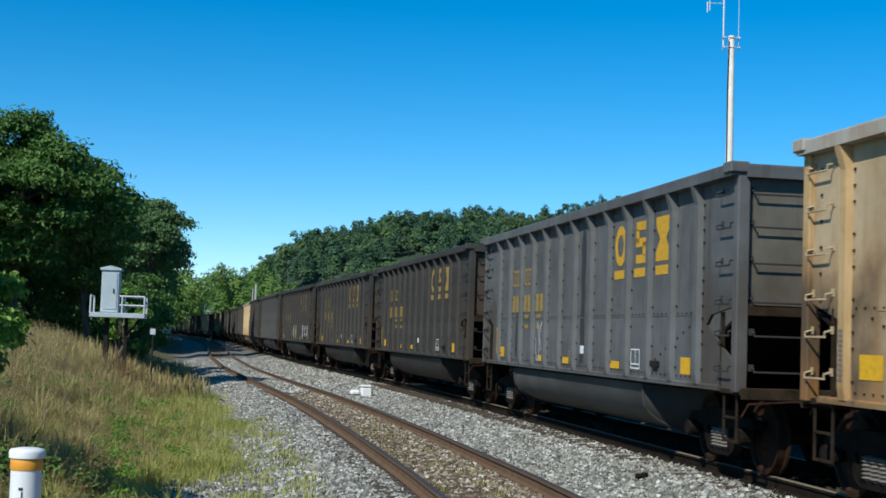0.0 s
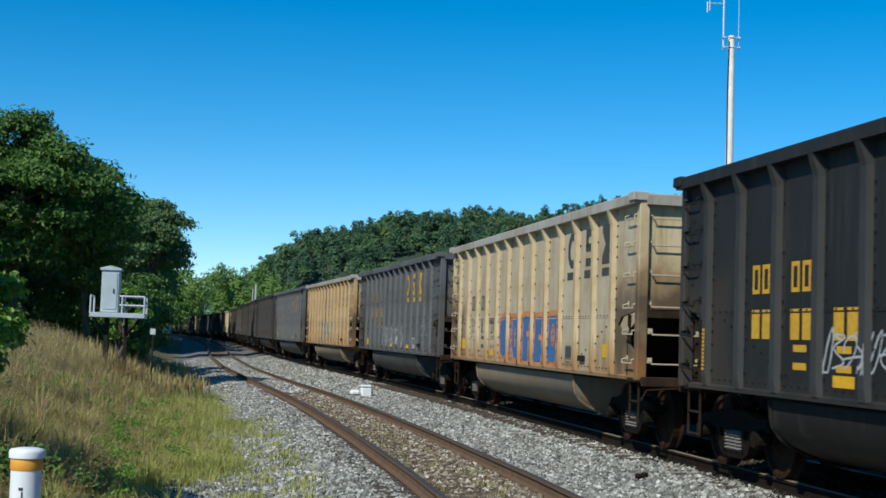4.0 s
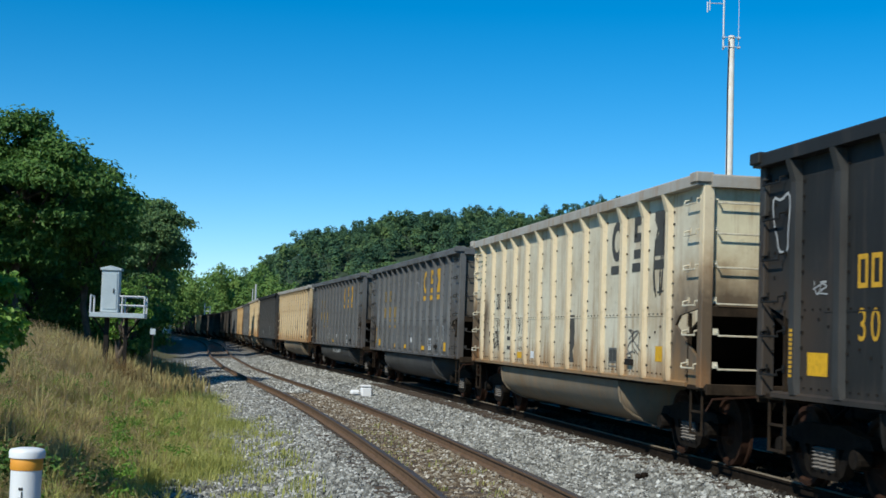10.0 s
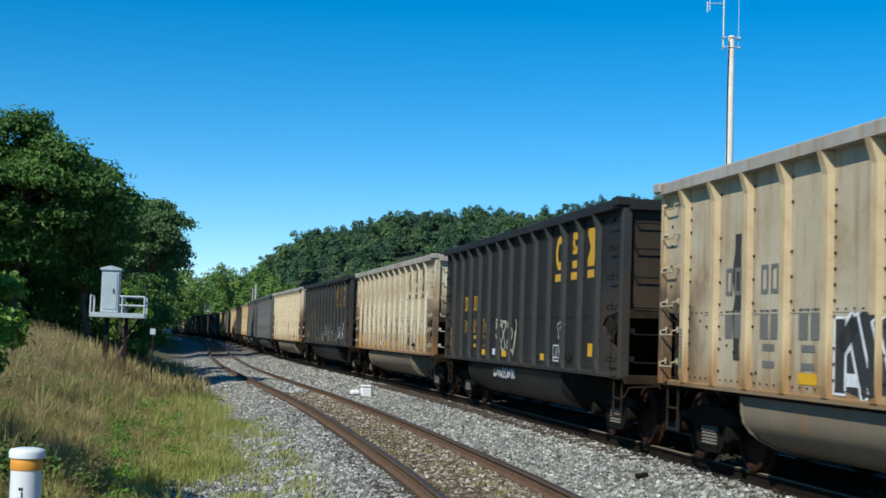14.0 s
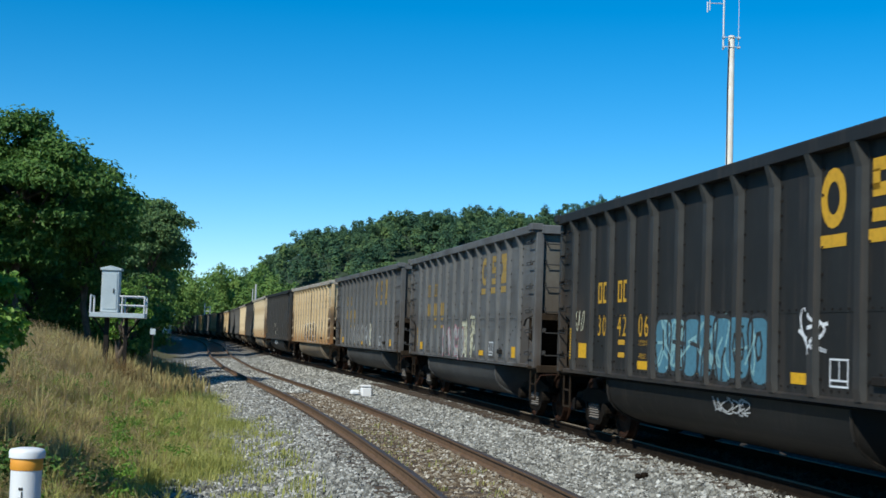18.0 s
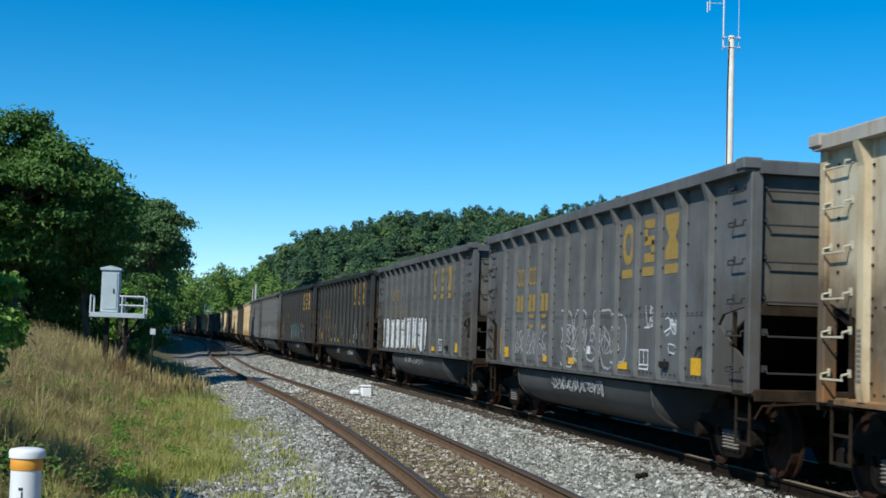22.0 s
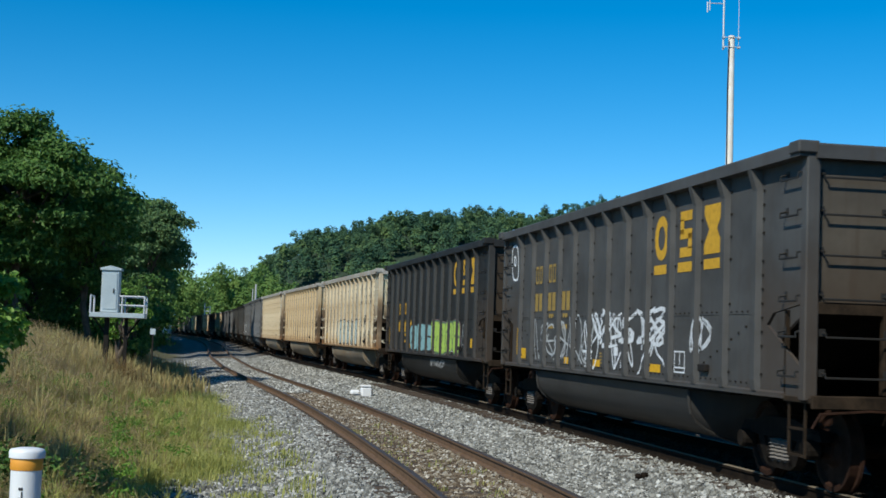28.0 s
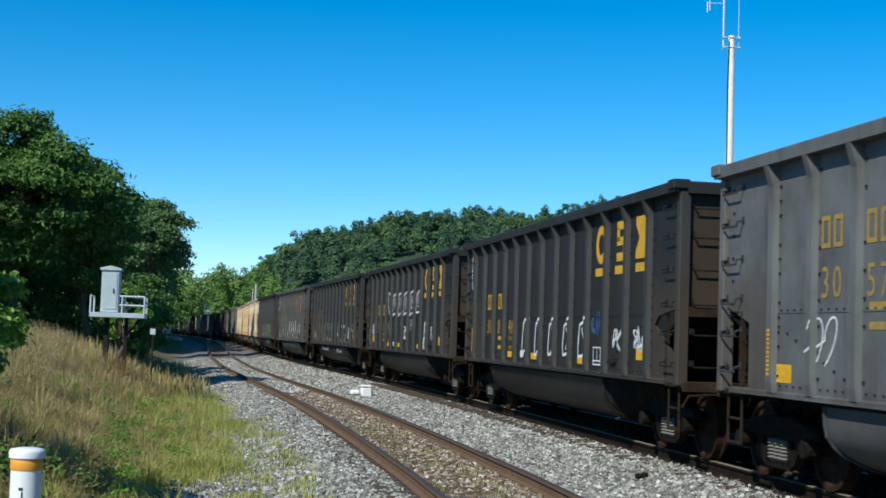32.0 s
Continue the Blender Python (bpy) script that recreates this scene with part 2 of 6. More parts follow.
for m in (GEAR, GEAR_RUST, FRAME_STEEL, BOLT, SHADE_RAIL_COAL):
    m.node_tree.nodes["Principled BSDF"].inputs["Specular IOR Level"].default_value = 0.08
BLACK_CABLE = plain("black_cable", (0.01, 0.01, 0.01), (0.03, 0.03, 0.03), 9, 0.6, 0, 0)


def leaf_mat(name, stops, rough=0.6, trans=0.25, patch=0.35, share=0.45):
    m, nt, bs = nodes_of(name)
    g = nt.nodes.new("ShaderNodeNewGeometry")
    wide = noise_tex(nt, patch, detail=3.0, coord="Object")
    mixv = nt.nodes.new("ShaderNodeMath")
    mixv.operation = "MULTIPLY_ADD"
    nt.links.new(g.outputs["Random Per Island"], mixv.inputs[0])
    mixv.inputs[1].default_value = 1 - share
    sc = nt.nodes.new("ShaderNodeMath")
    sc.operation, sc.inputs[1].default_value = "MULTIPLY", share
    nt.links.new(wide, sc.inputs[0])
    nt.links.new(sc.outputs[0], mixv.inputs[2])
    col = ramp(nt, mixv.outputs[0], stops)
    nt.links.new(col, bs.inputs["Base Color"])
    bs.inputs["Roughness"].default_value = rough
    bs.inputs["Specular IOR Level"].default_value = 0.25
    tr = nt.nodes.new("ShaderNodeBsdfTranslucent")
    nt.links.new(col, tr.inputs["Color"])
    ms = nt.nodes.new("ShaderNodeMixShader")
    ms.inputs[0].default_value = trans
    nt.links.new(bs.outputs[0], ms.inputs[1])
    nt.links.new(tr.outputs[0], ms.inputs[2])
    nt.links.new(ms.outputs[0], nt.nodes["Material Output"].inputs[0])
    return m


LEAF = leaf_mat("tree_leaves", [(0.1, (0.034, 0.088, 0.022)), (0.5, (0.080, 0.175, 0.038)), (0.9, (0.185, 0.300, 0.068))], 0.55, 0.3)
LEAF_PALE = leaf_mat("feathery_pale_leaves", [(0.1, (0.06, 0.12, 0.05)), (0.5, (0.11, 0.20, 0.075)), (0.9, (0.20, 0.29, 0.11))], 0.6, 0.35)
LEAF_BRIGHT = leaf_mat("bright_leaves", [(0.1, (0.07, 0.16, 0.022)), (0.5, (0.14, 0.28, 0.04)), (0.9, (0.28, 0.42, 0.09))], 0.5, 0.3)
# hill leaves carry a little blue distance haze in their colour
LEAF_FAR = leaf_mat("hill_foliage", [(0.34, (0.036, 0.090, 0.060)), (0.50, (0.078, 0.160, 0.085)), (0.66, (0.175, 0.265, 0.095))], 0.85, 0.3, 0.09, 0.85)
LEAF_LOW = leaf_mat("valley_foliage", [(0.1, (0.10, 0.20, 0.055)), (0.5, (0.16, 0.28, 0.075)), (0.9, (0.30, 0.38, 0.10))], 0.8, 0.35, 0.08, 0.7)
GRASS_DRY = leaf_mat("dry_grass", [(0.1, (0.19, 0.13, 0.062)), (0.4, (0.38, 0.30, 0.14)), (0.7, (0.52, 0.46, 0.20)), (0.92, (0.70, 0.64, 0.36))], 0.8, 0.4, 0.8, 0.65)
GRASS_GREEN = leaf_mat("green_grass", [(0.1, (0.16, 0.20, 0.045)), (0.45, (0.38, 0.40, 0.11)), (0.75, (0.57, 0.54, 0.19)), (0.92, (0.72, 0.66, 0.33))], 0.7, 0.4, 0.8, 0.65)
SEED_HEAD = leaf_mat("grass_seed_heads", [(0.1, (0.24, 0.16, 0.09)), (0.5, (0.42, 0.31, 0.18)), (0.9, (0.62, 0.52, 0.32))], 0.8, 0.4, 0.6, 0.6)
STONE = leaf_mat("ballast_stone", [(0.12, (0.075, 0.073, 0.066)), (0.42, (0.21, 0.208, 0.188)), (0.68, (0.34, 0.337, 0.308)), (0.90, (0.62, 0.615, 0.58))], 0.9, 0.0, 0.5, 0.3)
STONE_RUST = leaf_mat("rust_stained_stone", [(0.08, (0.05, 0.035, 0.022)), (0.4, (0.14, 0.102, 0.067)), (0.66, (0.25, 0.21, 0.155)), (0.90, (0.56, 0.53, 0.46))], 0.9, 0.0, 0.7, 0.3)


def ground_mat():
    """Soil, ballast and grass cover told apart by the distance from the line, stored on the mesh."""
    m, nt, bs = nodes_of("ground_cover")
    at = nt.nodes.new("ShaderNodeAttribute")
    at.attribute_name = "cover"
    sep = nt.nodes.new("ShaderNodeSeparateColor")
    nt.links.new(at.outputs["Color"], sep.inputs[0])
    big = noise_tex(nt, 0.6)
    mid = noise_tex(nt, 7.0)
    v = add_node(nt, "ShaderNodeTexVoronoi", Scale=17.0)
    tc = nt.nodes.new("ShaderNodeTexCoord")
    nt.links.new(tc.outputs["Object"], v.inputs["Vector"])
    vg = nt.nodes.new("ShaderNodeSeparateColor")
    nt.links.new(v.outputs["Color"], vg.inputs[0])
    grey = ramp(nt, vg.outputs[0], [(0.0, (0.05, 0.048, 0.043)), (0.5, (0.15, 0.147, 0.134)), (1.0, (0.30, 0.295, 0.272))])
    rust = ramp(nt, vg.outputs[0], [(0.0, (0.04, 0.027, 0.017)), (0.6, (0.12, 0.085, 0.056)), (1.0, (0.25, 0.20, 0.15))])
    soil = ramp(nt, mid, [(0.3, (0.06, 0.045, 0.028)), (0.7, (0.16, 0.125, 0.07))])
    turf = ramp(nt, big, [(0.3, (0.05, 0.075, 0.02)), (0.7, (0.14, 0.13, 0.05))])
    cover = blend(nt, sep.outputs[0], blend(nt, 0.5, soil, turf), grey)
    cover = blend(nt, sep.outputs[1], cover, rust)
    # third channel: near black, the train's shade put into the cover colour
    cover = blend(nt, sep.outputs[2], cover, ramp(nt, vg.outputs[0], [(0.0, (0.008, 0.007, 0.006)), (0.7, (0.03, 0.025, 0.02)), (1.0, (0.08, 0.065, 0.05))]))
    nt.links.new(cover, bs.inputs["Base Color"])
    bs.inputs["Roughness"].default_value = 0.95
    bump(nt, bs, v.outputs["Distance"], 0.7, 0.05)
    return m


# stones coloured near black in place of shade beside the train's rails
SHADE_STONE = leaf_mat("shade_dark_stone", [(0.08, (0.010, 0.009, 0.008)), (0.5, (0.035, 0.029, 0.023)), (0.8, (0.08, 0.062, 0.045)), (0.96, (0.16, 0.13, 0.10))], 0.9, 0.0)
GROUND = ground_mat()


# ---- ground: one sheet to the horizon ----
def build_ground():
    # columns run along the line, so that its cross-section stays true round the curve
    xs = np.concatenate([[-3000, -1200, -500, -250, -150], np.arange(-110, -36, 4.0), np.arange(-36, 9, 0.35), np.arange(9, 60, 4.0), [80, 150, 300, 700, 1500, 3000]])
    ys = np.concatenate([[-2000, -500, -150, -60, -30], np.arange(-20, 50, 0.6), np.arange(50, 120, 2.0), np.arange(120, 400, 5.0), [450, 600, 900, 1500, 3500]])
    gx, gy = np.meshgrid(xs, ys)
    gx = gx + line(s_of(np.clip(gy, -40, 400)))[0]
    gz = ground_z(gx, np.clip(gy, -40, 400))
    rough = np.sin(gx * 1.7 + gy * 0.6) * 0.02 + np.sin(gx * 0.5 - gy * 1.1) * 0.02
    s = s_of(np.clip(gy, -50, 420))
    cx, _, t = line(s)
    q = -(gx - cx) * np.cos(t)
    left = q - near_off(s)
    gz = gz + np.where(left > 2.6, rough, 0) * smooth(48, 34, gy)
    n = len(xs)
    idx = np.arange(len(ys) * n).reshape(len(ys), n)
    faces = np.stack([idx[:-1, :-1], idx[:-1, 1:], idx[1:, 1:], idx[1:, :-1]], -1).reshape(-1, 4)
    me = fast_mesh("ground", np.stack([gx, gy, gz], -1).reshape(-1, 3), faces, GROUND, True)
    edge = 2.9 + 0.5 * np.sin(gy * 0.35) + 0.3 * np.sin(gy * 0.9 + 1)
    stone = smooth(edge + 0.7, edge - 0.2, left) * smooth(-4.6, -3.0, q)
    rusty = np.maximum(np.exp(-((left) / 0.75) ** 4), 0.8 * np.exp(-((q) / 1.5) ** 4))
    # coal: near-black cover under and right of the train, standing in for shade
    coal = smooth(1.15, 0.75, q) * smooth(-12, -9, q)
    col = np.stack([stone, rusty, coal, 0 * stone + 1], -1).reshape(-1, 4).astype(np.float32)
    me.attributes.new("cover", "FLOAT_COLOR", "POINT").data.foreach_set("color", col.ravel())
    return tagged(new("ground", me), "grey ballast, dry soil and turf beside the line", "ground", kind="structure")


build_ground()


# ---- ballast stones ----
def stones(name, mat, pts, sizes, label, seed):
    rng = np.random.default_rng(seed)
    n = len(pts)
    cube = np.array([(x, y, z) for x in (-1, 1) for y in (-1, 1) for z in (-1, 1)], float)
    fc = np.array([(0, 1, 3, 2), (4, 6, 7, 5), (0, 4, 5, 1), (2, 3, 7, 6), (0, 2, 6, 4), (1, 5, 7, 3)])
    v = cube[None] * (0.62 + 0.38 * rng.random((n, 8, 3)))
    v *= (0.65 + 0.6 * rng.random((n, 1, 3)))
    a = rng.random((n, 3)) * 6.283
    for i, (p, q) in enumerate(((0, 1), (1, 2), (0, 2))):
        c, s = np.cos(a[:, i])[:, None], np.sin(a[:, i])[:, None]
        vp, vq = v[..., p] * c - v[..., q] * s, v[..., p] * s + v[..., q] * c
        v[..., p], v[..., q] = vp, vq
    v = v * sizes[:, None, None] * 0.5 + pts[:, None, :]
    f = (fc[None] + (np.arange(n) * 8)[:, None, None]).reshape(-1, 4)
    return tagged(new(name, fast_mesh(name, v.reshape(-1, 3), f, mat)), label, "ballast", kind="stuff")


def scatter(rng, n, y0, y1, q0, q1, bias=1.0):
    """Points by distance along and to the left of the near track's centre."""
    s = s_of(y0) + (s_of(y1) - s_of(y0)) * rng.random(n) ** bias
    q = near_off(s) + q0 + (q1 - q0) * rng.random(n)
    x, y, _ = line(s, q)
    return np.stack([x, y, ground_z(x, y)], -1), q - near_off(s), q


rng = np.random.default_rng(11)
P1, L1, _ = scatter(rng, 88000, 9.5, 48, -3.5, 4.6, 1.35)
keep = (np.abs(L1) > 0.90) & (rng.random(len(L1)) < smooth(4.6, 2.8, L1 + 0.5 * np.sin(P1[:, 1] * 0.35)))
# keep the rails' feet clear
P1, L1 = P1[keep], L1[keep]
stones("ballast_stones", STONE, P1 + np.stack([0 * L1, 0 * L1, 0.012 * rng.random(len(L1))], -1),
       0.034 + 0.040 * rng.random(len(L1)) ** 1.8, "loose angular pale grey limestone ballast along the track", 3)
P2, L2, _ = scatter(rng, 22000, 9.5, 46, -0.66, 0.66, 1.3)
stones("stained_ballast_stones", STONE_RUST, P2, 0.034 + 0.045 * rng.random(len(L2)) ** 1.8,
       "rust-stained ballast between the rails of the empty track", 4)
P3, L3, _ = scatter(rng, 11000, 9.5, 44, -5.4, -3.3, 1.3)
stones("shaded_ballast_stones", SHADE_STONE, P3, 0.045 + 0.045 * rng.random(len(L3)) ** 1.6,
       "brown ballast beside the train's rails, darkened in place of shade", 5)
P4, L4, _ = scatter(rng, 24000, 47, 95, -3.4, 2.9, 1.2)
P4, L4 = P4[np.abs(np.abs(L4) - 0.75) > 0.14], L4[np.abs(np.abs(L4) - 0.75) > 0.14]
stones("far_ballast_stones", STONE, P4, 0.06 + 0.06 * rng.random(len(L4)), "pale grey ballast farther along the curve", 6)


# ---- tracks ----
RAIL_PROFILE = [(-0.07, -0.172), (0.07, -0.172), (0.07, -0.158), (0.012, -0.135), (0.010, -0.048), (0.035, -0.038), (0.036, -0.008),
                (0.028, 0.0), (-0.028, 0.0), (-0.036, -0.008), (-0.035, -0.038), (-0.010, -0.048), (-0.012, -0.135), (-0.07, -0.158)]


def sweep_rail(name, ss, off, zf, head, side):
    k = len(RAIL_PROFILE)
    vs, fs, mi = [], [], []
    for s in ss:
        x, y, t = line(s, off(s))
        z = float(zf(s))
        for (a, b) in RAIL_PROFILE:
            vs.append((x - math.cos(t) * a, y + math.sin(t) * a, z + b))
    for i in range(len(ss) - 1):
        for j in range(k):
            fs.append((i * k + j, i * k + (j + 1) % k, (i + 1) * k + (j + 1) % k, (i + 1) * k + j))
            mi.append(1 if j in (6, 7, 8) else 0)
    me = bpy.data.meshes.new(name)
    me.from_pydata(vs, [], fs)
    me.materials.append(side)
    me.materials.append(head)
    me.polygons.foreach_set("material_index", mi)
    me.update()
    return me


TIE_MESH = Geo().box(-1.3, 1.3, -0.115, 0.115, -0.18, 0.0, 0.012).mesh("tie", TIE_WOOD)


def build_track(name, label, off, zf, s0, s1, tie_to):
    track = tagged(new(name), label, "railway track", kind="structure")
    ss = np.concatenate([np.arange(s0, 60, 1.0), np.arange(60, s1, 4.0)])
    for side in (0.755, -0.755):
        part("rail", sweep_rail("rail", ss, lambda s: off(s) + side, zf, RAIL_TOP if tie_to > 55 else RAIL_BRIGHT, RAIL_SIDE if tie_to > 55 else SHADE_RAIL_COAL), track)
    rng = random.Random(5)
    for s in np.arange(5.0, tie_to, 0.53):
        x, y, t = line(s, off(s))
        m = Matrix.Translation((x, y, float(zf(s)) - 0.174 - rng.random() * 0.012)) @ pose(0, 0, 0, 0, 0, -math.degrees(t) + rng.uniform(-1, 1))
        part("tie", TIE_MESH, track, at=m)
    return track


build_track("track_near", "empty ballasted track with rusty steel rails curving away", near_off, near_z, -20, 420, 60)
build_track("track_train", "ballasted track under the coal train", lambda s: 0.0 * s, rail_z, -40, 440, 50)


# ---- coal cars ----
HALF = BODY / 2
POST_X = [1.31 + 0.965 * k - HALF for k in range(13)]
EVEN_X = [1.297 + 1.0164 * k - HALF for k in range(13)]       # cars of the other series: even bays
YS = 1.475                                   # outside of the side sheet


def car_meshes(paint, end_paint, posts, trail=0.0, lead=0.0):
    g = {"trail": trail, "lead": lead}
    H1 = HALF - lead                         # leading end of the body
    H0 = -HALF + trail                       # trailing end of the body
    zt = TOP - 0.03
    # side sheet with the two open end bays cut out of its lower corners
    prof = [(H0 + 0.02, zt), (H0 + 0.02, 2.06), (H0 + 0.90, 1.95), (H0 + 1.06, 1.82), (H0 + 0.16, 1.36), (H0 + 0.16, SILL),
            (H1 - 0.78, SILL), (H1 - 0.78, 1.84), (H1 - 0.10, 2.04), (H1 - 0.02, 2.06), (H1 - 0.02, zt)]
    g["side"] = Geo().plate(prof, "y", -0.02, 0.02).mesh("side_panel", paint)
    e = Geo().box(-0.02, 0.02, -YS, YS, 2.0, zt)
    g["end"] = e.mesh("end_panel", end_paint)
    g["posts"] = posts
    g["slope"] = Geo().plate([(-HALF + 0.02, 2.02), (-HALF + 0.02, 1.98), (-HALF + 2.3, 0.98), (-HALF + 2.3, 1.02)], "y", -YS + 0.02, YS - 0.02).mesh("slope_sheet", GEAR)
    top = Geo()
    top.plate([(1.47, TOP - 0.15), (1.64, TOP - 0.15), (1.64, TOP - 0.02), (1.62, TOP), (1.47, TOP)], "x", H0 - 0.04, H1 + 0.04)
    g["chord"] = top.mesh("top_chord", paint)
    top = Geo()
    top.plate([(-1.47, TOP), (-1.62, TOP), (-1.64, TOP - 0.02), (-1.64, TOP - 0.15), (-1.47, TOP - 0.15)], "x", H0 - 0.04, H1 + 0.04)
    g["far_chord"] = top.mesh("top_chord", paint)
    g["end_chord"] = Geo().plate([(-0.10, TOP - 0.17), (0.08, TOP - 0.17), (0.08, TOP - 0.01), (-0.08, TOP - 0.01), (-0.10, TOP - 0.03)], "y", -1.46, 1.46).mesh("end_chord", paint)
    g["corner_cap"] = Geo().box(-0.13, 0.13, -0.12, 0.12, -0.10, 0.035, 0.015).mesh("corner_cap", paint)
    g["sill"] = Geo().plate([(-0.10, SILL - 0.02), (0.055, SILL - 0.02), (0.055, SILL + 0.03), (0.02, SILL + 0.05), (-0.10, SILL + 0.05)], "x", -HALF + 0.55, HALF - 0.3).mesh("side_sill", paint)
    # post: a hat section that tapers to the chord and flares at the foot
    h0, h1 = SILL + 0.03, TOP - 0.15
    v = []
    for z, w, d in ((h0, 0.10, 0.05), (h0 + 0.12, 0.095, 0.068), (h1 - 0.24, 0.085, 0.07), (h1, 0.075, 0.145)):
        v += [(-w, 0, z), (-w * 0.72, d, z), (w * 0.72, d, z), (w, 0, z)]
    f = [(i * 4 + j, i * 4 + j + 1, i * 4 + j + 5, i * 4 + j + 4) for i in range(3) for j in range(3)] + [(0, 1, 2, 3), (12, 15, 14, 13)]
    g["post"] = Geo().add(v, f).mesh("post", paint)
    bolts = Geo()
    r = random.Random(9)
    for i, x in enumerate(posts + [HALF - 0.16]):
        step = 0.16 if i % 4 == 0 else 0.27
        z = SILL + 0.2
        while z < TOP - 0.3:
            y = 0.004
            bolts.box(x - 0.15, x - 0.122, y, y + 0.014, z, z + 0.03)
            z += step * r.choice((1, 1, 1, 2))
    for i in range(12):
        a, b = posts[i] + 0.2, posts[i + 1] - 0.1
        for k in range(4):
            x = a + (b - a) * (k + 0.4) / 4
            bolts.box(x, x + 0.022, 0.004, 0.014, 1.965, 1.985)
            bolts.box(x, x + 0.022, 0.004, 0.014, SILL + 0.10, SILL + 0.12)
    for k in range(9):
        for sg in (-1, 1):
            x, z = sg * (HALF - 1.4 - 0.22 * k), 1.86 - 0.075 * k
            bolts.box(x, x + 0.028, 0.004, 0.016, z, z + 0.028)
    for sg in (-1, 1):
        for k in range(14):
            z = 2.05 + k * 0.108
            x = sg * (HALF - 0.07)
            bolts.box(x - 0.013, x + 0.013, 0.02, 0.034, z, z + 0.026)
    g["bolts"] = bolts.mesh("bolts", BOLT)
    g["seam"] = Geo().box(-HALF + 1.5, HALF - 1.5, 0.0, 0.005, 1.944, 1.962).mesh("seam", paint)
    g["corner"] = Geo().box(-0.075, 0.075, -0.075, 0.075, SILL - 0.02, TOP - 0.12, 0.012).mesh("corner_post", end_paint)
    g["end_post"] = Geo().box(-0.05, 0.05, -0.045, 0.045, SILL + 0.05, 2.0, 0.008).mesh("end_post", FRAME_STEEL)
    g["cross"] = Geo().box(-0.03, 0.03, -1.42, 1.42, 1.93, 2.06, 0.008).mesh("end_beam", FRAME_STEEL)
    plat = Geo().box(-0.12, 0.62, -1.50, 1.50, SILL - 0.05, SILL + 0.02, 0.012)
    plat.box(-0.14, -0.09, -1.50, 1.50, SILL - 0.10, SILL + 0.04, 0.01)
    g["platform"] = plat.mesh("end_platform", FRAME_STEEL)
    # tub hanging between the trucks
    a0, a1, n = -HALF + 3.68, -HALF + 11.8, 18
    prof = [(1.41, 0.99)] + [(1.40 * math.cos(math.pi * k / (n - 2)), 0.80 - 0.56 * math.sin(math.pi * k / (n - 2)) ** 0.95) for k in range(n - 1)] + [(-1.41, 0.99)]
    tub = Geo()
    vs = [(x, y, z) for x in (a0, a0 + 0.03, a1 - 0.03, a1) for y, z in [(p[0] * (1 if abs(x - (a0 + a1) / 2) < abs(a1 - a0) / 2 - 0.02 else 1.015), p[1]) for p in prof]]
    m = n + 1
    fs = [(i * m + j, i * m + j + 1, (i + 1) * m + j + 1, (i + 1) * m + j) for i in range(3) for j in range(n)]
    fs += [tuple(range(m)), tuple(3 * m + j for j in range(m))[::-1]]
    g["tub"] = tub.add(vs, fs).mesh("tub", paint, True)
    g["tub_ends"] = (a0 + 0.01, a1 - 0.01)
    g["tub_rim"] = Geo().tube([(0, p[0] * 1.01, p[1] - 0.01) for p in prof], 0.022, 5).mesh("tub_rim", paint)
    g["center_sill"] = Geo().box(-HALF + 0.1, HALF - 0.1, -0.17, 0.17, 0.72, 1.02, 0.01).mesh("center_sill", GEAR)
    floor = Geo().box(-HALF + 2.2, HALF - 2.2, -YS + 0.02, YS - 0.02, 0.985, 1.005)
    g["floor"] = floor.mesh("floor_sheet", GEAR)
    # grab irons: bent bars
    def grab(w, d, drop):
        return [(-w, 0, 0), (-w, d, -drop * 0.3), (-w, d, -drop), (w, d, -drop), (w, d, -drop * 0.3), (w, 0, 0)]
    gi = Geo().tube(grab(0.22, 0.085, 0.07), 0.013, 5)
    gi.box(-0.25, -0.19, 0, 0.012, -0.04, 0.04).box(0.19, 0.25, 0, 0.012, -0.04, 0.04)
    g["grab"] = gi.mesh("grab_iron", paint)
    gi = Geo().tube(grab(0.36, 0.085, 0.05), 0.013, 5)
    gi.box(-0.40, -0.33, 0, 0.012, -0.04, 0.04).box(0.33, 0.40, 0, 0.012, -0.04, 0.04)
    g["end_grab"] = gi.mesh("grab_iron", paint)
    st = Geo()
    for x in (-0.2, 0.2):
        st.box(x - 0.018, x + 0.018, -0.010, 0.010, 0.42, SILL + 0.02)
    for z in (0.44, 0.72):
        st.box(-0.2, 0.2, -0.016, 0.016, z - 0.014, z + 0.014)
    g["step"] = st.mesh("sill_step", FRAME_STEEL)
    g["bay_rail"] = Geo().box(-0.022, 0.022, -0.022, 0.022, SILL + 0.03, 1.98).mesh("bay_rail", FRAME_STEEL)
    cp = Geo().box(0.0, 0.55, -0.10, 0.10, 0.76, 0.96, 0.02).box(0.5, 0.77, -0.16, 0.12, 0.72, 1.0, 0.05)
    cp.tube([(0.2, 0.35, 0.9), (0.5, 0.36, 0.75), (0.75, 0.30, 0.42), (0.82, 0.22, 0.40)], 0.025, 6)
    g["coupler"] = cp.mesh("coupler", GEAR)
    g["reservoir"] = Geo().lathe([(0.0, -0.55), (0.12, -0.52), (0.15, -0.42), (0.15, 0.42), (0.12, 0.52), (0.0, 0.55)], "x", 14).mesh("air_reservoir", GEAR, True)
    lever = Geo().tube([(0.0, 0.2, 0.92), (0.0, 0.9, 0.94), (0.0, 1.45, 0.90), (0.04, 1.52, 0.75)], 0.014, 5)
    g["lever"] = lever.mesh("uncoupling_lever", GEAR_RUST)
    return g


